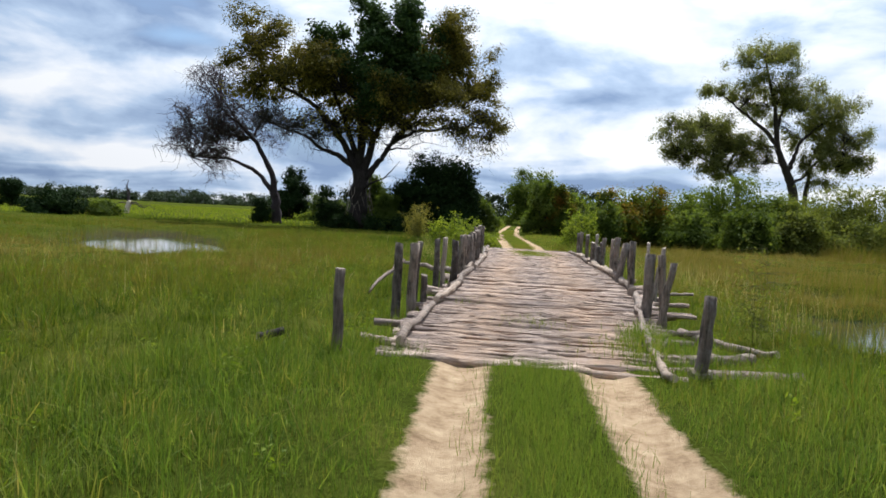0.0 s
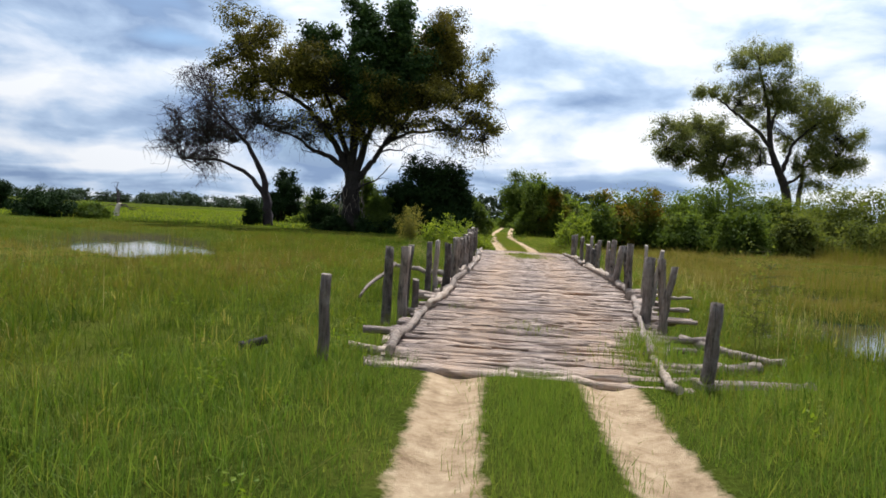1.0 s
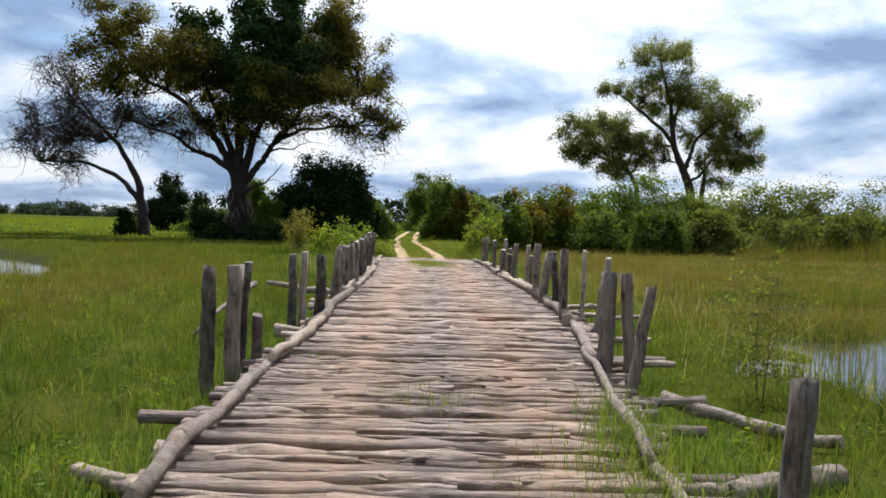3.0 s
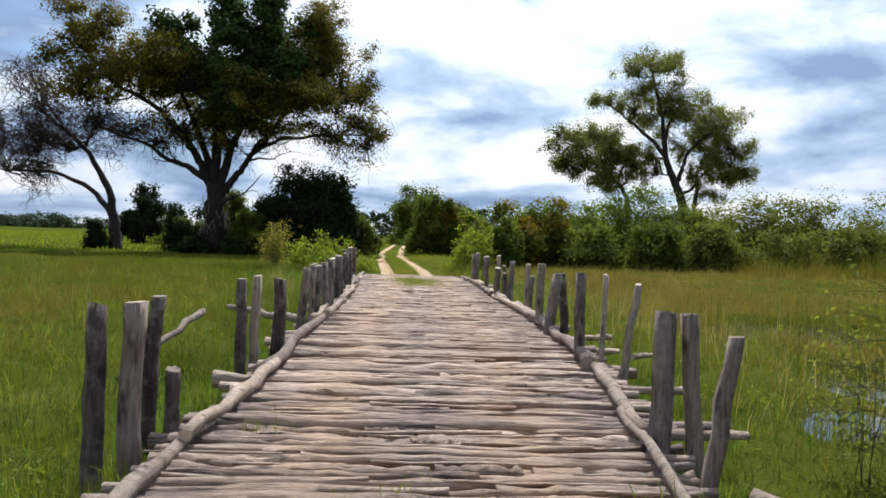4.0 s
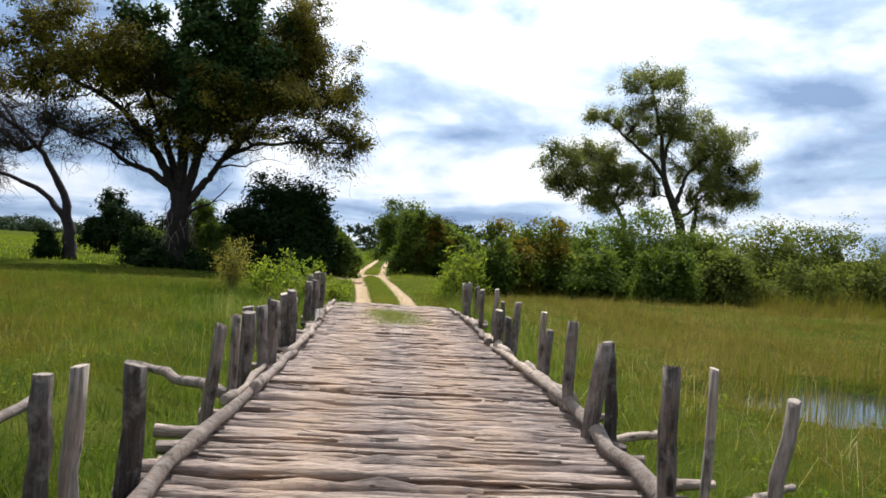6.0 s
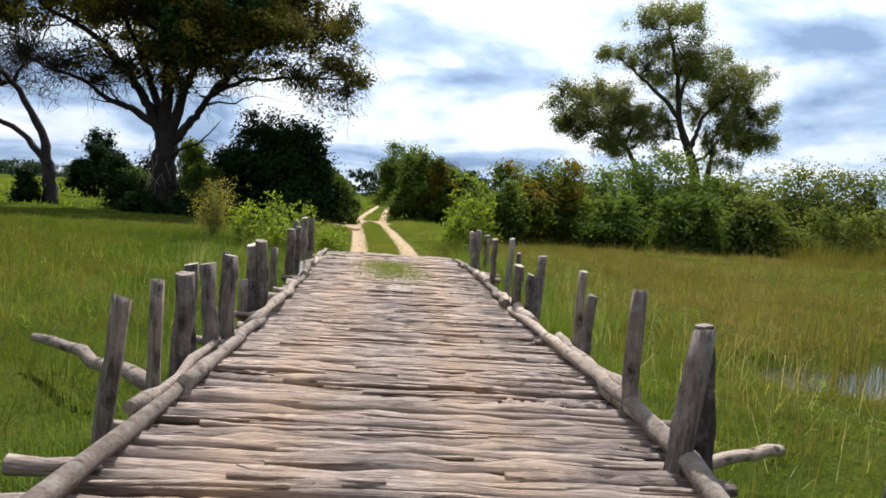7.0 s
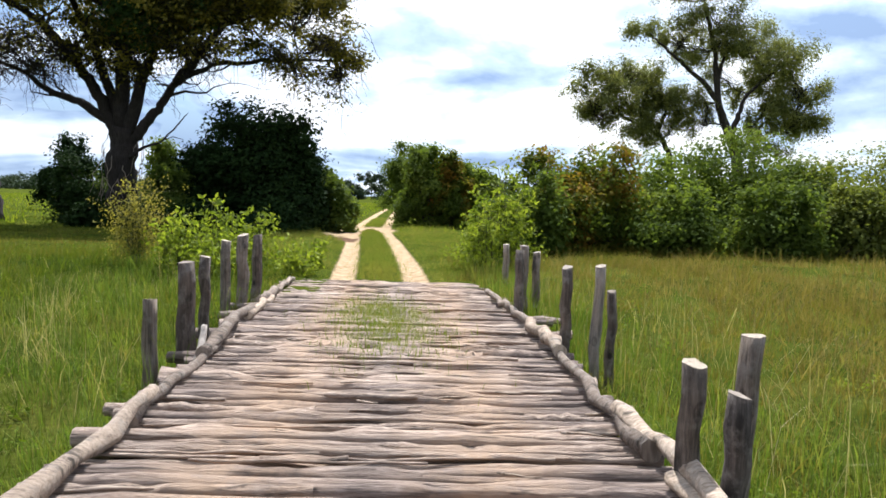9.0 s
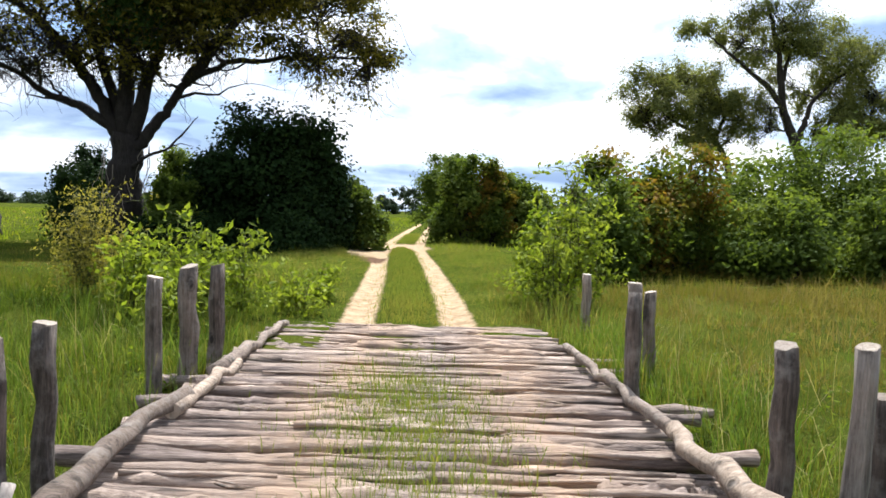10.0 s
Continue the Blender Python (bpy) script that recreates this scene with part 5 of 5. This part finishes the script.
def grow():
    rng = np.random.default_rng(9)
    # verges close to the track and the bridge
    x, y, a, k, c = tufts(rng, 19000, 13, -9, 14, -3, 40, 0.09)
    off = np.abs(x - road_x(y))
    edge = 1.2 + 0.25 * patch(x, y, 1.9)
    keep = (off > edge) & ((y < 7.5) | (y > 34.6) | (x < np.interp(y, EY, EL) - 0.12) | (x > np.interp(y, EY, ER) + 0.12)) & (pond(x, y) < 0.2)
    x, y, a, k, c, off = (q[keep] for q in (x, y, a, k, c, off))
    h = rng.uniform(0.12, 0.30, len(x)) * k * (0.7 + 0.6 * patch(x, y, 0.7)) * np.clip(0.5 + (off - 1.2) / 2.2, 0.45, 1.3) * np.clip(0.62 + (y - 2) / 30, 0.62, 1)
    blades("grass", x, y, h, rng.uniform(0.007, 0.015, len(x)), rng.normal(0.26, 0.09, len(x)) + 1.2 * c + 0.14 * (patch(x, y, 1.3) - 0.5) + 0.42 * brown(x, y) - 0.13 * dim_side(x), rng, a, 0.8, segs=1, label="tall green grass along the track and the bridge")
    # thick turf beside the ruts on both approaches
    x, y, a, k, c = (np.concatenate(q) for q in zip(tufts(rng, 9500, 12, -4, 6, -2, 8.4, 0.08), tufts(rng, 9500, 12, -1, 12, 34.4, 60, 0.11)))
    off = np.abs(x - road_x(y))
    keep = (off > 0.98 + 0.22 * patch(x, y, 1.9)) & (off < 4.2) & (dip(x, y) < 0.3)
    x, y, a, k, c, off = (q[keep] for q in (x, y, a, k, c, off))
    blades("grass", x, y, rng.uniform(0.07, 0.24, len(x)) * k * np.clip(0.6 + (off - 1.1) / 1.5, 0.6, 1.2), rng.uniform(0.005, 0.010, len(x)), rng.normal(0.30, 0.11, len(x)) + c + 0.2 * (y > 20), rng, a, 0.6, segs=1, label="thick short turf beside the wheel ruts", material=M_TURF)
    # short grass between the wheel ruts
    y = rng.uniform(-4, 7.7, 22000)
    x = road_x(y) + rng.normal(0, 0.24, len(y)) + 0.05 * np.sin(3 * y)
    blades("grass", x, y, rng.uniform(0.05, 0.20, len(x)), rng.uniform(0.004, 0.008, len(x)), rng.normal(0.34, 0.1, len(x)), rng, None, 0.5, segs=1, label="soft green grass between the wheel ruts", material=M_TURF)
    y = rng.uniform(34.5, 75, 30000)
    x = road_x(y) + rng.normal(0, 0.27, len(y))
    keep = (np.maximum(dip(x, y), shaded_soil(x, y)) < 0.3)
    x, y = x[keep], y[keep]
    blades("grass", x, y, rng.uniform(0.05, 0.13, len(x)), rng.uniform(0.008, 0.016, len(x)), rng.normal(0.52, 0.1, len(x)), rng, None, 0.5, segs=1, label="short grass on the hump between the far ruts", material=M_TURF)
    # grass rooted in the dirt of the deck
    y = np.concatenate([rng.normal(q, s, n) for q, s, n in ((29.5, 1.1, 4600), (10.2, 0.3, 120), (8.6, 0.35, 260), (12.2, 0.2, 40))])
    x = np.concatenate([rng.normal(q, s, n) for q, s, n in ((3.60, 0.38, 4600), (1.35, 0.25, 120), (2.25, 0.3, 260), (0.35, 0.2, 40))])
    blades("grass", x, y, rng.uniform(0.05, 0.15, len(x)), rng.uniform(0.004, 0.008, len(x)), rng.normal(0.5, 0.14, len(x)), rng, None, 0.8, label="sparse grass rooted in the dirt between the logs", base=np.interp(y, [7, 8.2, 10, 16, 24, 30, 34.4, 35], [0.0, 0.05, 0.10, 0.16, 0.16, 0.12, 0.08, 0.05]) - 0.01, material=M_TURF)
    # grass pushing over the near corner of the deck and its kerb log
    y = rng.normal(9.1, 0.55, 900)
    x = np.interp(y, EY, ER) + rng.normal(0.0, 0.16, 900) - 0.05
    blades("grass", x, y, rng.uniform(0.10, 0.34, 900), rng.uniform(0.005, 0.010, 900), rng.normal(0.42, 0.12, 900), rng, None, 0.8, label="fresh grass growing over the kerb log", material=M_TURF, base=np.full(900, 0.04))
    # lush grass leaning against the far half of the bridge
    x, y, a, k, c = (np.concatenate(q) for q in zip(tufts(rng, 420, 14, 5.6, 7.0, 24, 36.5, 0.10), tufts(rng, 420, 14, -1.2, 1.7, 27, 36.5, 0.10), beside(rng, 650, EL, -1), beside(rng, 420, ER, 1)))
    keep = ((x > np.interp(y, EY, ER) + 0.15) | (x < np.interp(y, EY, EL) - 0.15)) & (np.abs(x - road_x(y)) > 1.5)
    x, y, a, k, c = (q[keep] for q in (x, y, a, k, c))
    blades("grass", x, y, rng.uniform(0.18, 0.46, len(x)) * k, rng.uniform(0.006, 0.012, len(x)), rng.normal(0.36, 0.12, len(x)) + c, rng, a, 0.8, label="lush yellow-green grass leaning against the bridge", material=M_TURF)
    # lighter arching tussocks that stand out of the meadow
    x, y, a, k, c = (np.concatenate(q) for q in zip(tufts(rng, 1300, 10, -12, -1.2, 2, 34, 0.07), tufts(rng, 520, 10, 4.4, 11, 2, 36, 0.07), tufts(rng, 260, 10, -3.5, 5, 1, 7.5, 0.06)))
    keep = (np.abs(x - road_x(y)) > 1.35) & ((x < np.interp(y, EY, EL) - 0.25) | (x > np.interp(y, EY, ER) + 0.25)) & (pond(x, y) < 0.25)
    x, y, a, k, c = (q[keep] for q in (x, y, a, k, c))
    blades("grass", x, y, rng.uniform(0.20, 0.40, len(x)) * np.clip(k, 0.6, 1.2), rng.uniform(0.006, 0.012, len(x)), rng.normal(0.50, 0.12, len(x)) + c, rng, a, 1.0, label="lighter arching tussocks standing out of the meadow", material=M_TURF)
    # broad-leaved herbs among the grass
    cx, cy = rng.uniform(-9, 9, 520), rng.uniform(0.5, 42, 520)
    s = (np.abs(cx - road_x(cy)) > 1.6) & ((cx < np.interp(cy, EY, EL) - 0.4) | (cx > np.interp(cy, EY, ER) + 0.4)) & (pond(cx, cy) < 0.2)
    cx, cy = cx[s], cy[s]
    tall = rng.uniform(0.12, 0.38, len(cx))
    cen = np.stack([np.repeat(cx, 26), np.repeat(cy, 26), np.repeat(ground_z(cx, cy), 26)], 1)
    up = rng.uniform(0, 1, len(cen))
    cen += np.stack([rng.normal(0, 0.07, len(cen)), rng.normal(0, 0.07, len(cen)), np.repeat(tall, 26) * up], 1)
    v, f = leaves(cen, 0.055, 0.026, rng, 0.1)
    tagged(new("herbs", mesh_data("herbs", v, f, M_LIMESHRUB)), "small yellow-green herbs scattered in the grass", "plants", kind="stuff")
    # wet meadow
    x, y, a, k, c = tufts(rng, 44000, 11, -38, 44, 4, 64, 0.17)
    off = np.abs(x - road_x(y))
    keep = (off > 6) & (pond(x, y) < 0.20 + 0.14 * patch(x, y, 2.2)) & (rng.uniform(0, 1, len(x)) < np.clip(1.25 - off / 60, 0.3, 1))
    x, y, a, k, c = (q[keep] for q in (x, y, a, k, c))
    h = rng.uniform(0.14, 0.36, len(x)) * k * (0.7 + 0.6 * patch(x, y, 0.45)) * np.where(x < 3, np.clip((50 - y) / 14, 0.32, 1), 1) * np.clip((pond_far(x, y) - 0.8) / 1.0, 0.6, 1)
    blades("grass", x, y, h, rng.uniform(0.014, 0.028, len(x)), rng.normal(0.27, 0.08, len(x)) + c + 0.14 * (patch(x, y, 0.8) - 0.5) + 0.38 * brown(x, y) - 0.13 * dim_side(x), rng, a, 0.85, segs=1, label="wet meadow of tall grass, partly brown with seed heads")
    # reeds standing in the ponds
    for px, py, rx, ry, turn in PONDS:
        t, r = rng.uniform(0, 2 * np.pi, 4200), np.sqrt(rng.uniform(0.1, 1.9, 4200))
        u, v, g = rx * r * np.cos(t), ry * r * np.sin(t), radians(turn)
        x, y = px + u * math.cos(g) - v * math.sin(g), py + u * math.sin(g) + v * math.cos(g)
        s = (patch(x, y, 2.6) > 0.52) & (rng.uniform(0, 1, 4200) < 0.4)
        x, y = x[s], y[s]
        blades("reeds", x, y, rng.uniform(0.5, 0.95, len(x)), rng.uniform(0.008, 0.016, len(x)), rng.normal(0.45, 0.2, len(x)), rng, None, 0.2, label="thin reeds standing in the shallow pond")
    # dry seed stalks
    xs, ys = [], []
    for q, w, n in (((6.8, 19.0), (0.9, 2.6), 190), ((6.6, 25.5), (0.8, 2.4), 150), ((7.2, 30.0), (0.9, 1.4), 150), ((0.1, 27.5), (0.7, 1.2), 50), ((-0.4, 25.0), (0.6, 1.0), 30), ((6.2, 13.5), (0.8, 2.0), 120), ((0.2, 32.3), (0.6, 0.8), 40), ((-0.35, 28.4), (0.16, 0.2), 60), ((-0.9, 30.5), (0.2, 0.25), 50), ((-6, 24), (5, 9), 200)):
        xs.append(rng.normal(q[0], w[0], n))
        ys.append(rng.normal(q[1], w[1], n))
    x, y = np.concatenate(xs), np.concatenate(ys)
    s = (x > np.interp(y, EY, ER) + 0.35) | (x < np.interp(y, EY, EL) - 0.35)
    x, y = x[s], y[s]
    blades("dry_grass", x, y, rng.uniform(0.4, 1.0, len(x)), rng.uniform(0.003, 0.007, len(x)), rng.uniform(0.1, 0.9, len(x)), rng, None, 1.0, label="tall pale seed stalks of dry grass", material=M_STRAW)
    # tall brown sedge before the pale end of the thicket
    x, y, a, k, c = tufts(rng, 1500, 16, 21, 40, 37.5, 42, 0.16)
    blades("sedge", x, y, rng.uniform(0.45, 1.05, len(x)) * k, rng.uniform(0.014, 0.026, len(x)), rng.normal(0.62, 0.1, len(x)) + c, rng, a, 0.5, segs=1, label="tall brownish sedge before the thicket")
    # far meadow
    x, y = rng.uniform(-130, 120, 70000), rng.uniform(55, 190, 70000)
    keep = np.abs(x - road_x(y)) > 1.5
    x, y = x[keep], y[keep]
    blades("grass", x, y, rng.uniform(0.14, 0.34, len(x)), rng.uniform(0.07, 0.16, len(x)), rng.normal(0.42, 0.12, len(x)), rng, None, 0.4, segs=1, label="far meadow grass with sunlight painted into its colour", material=M_FARGRASS)


grow()
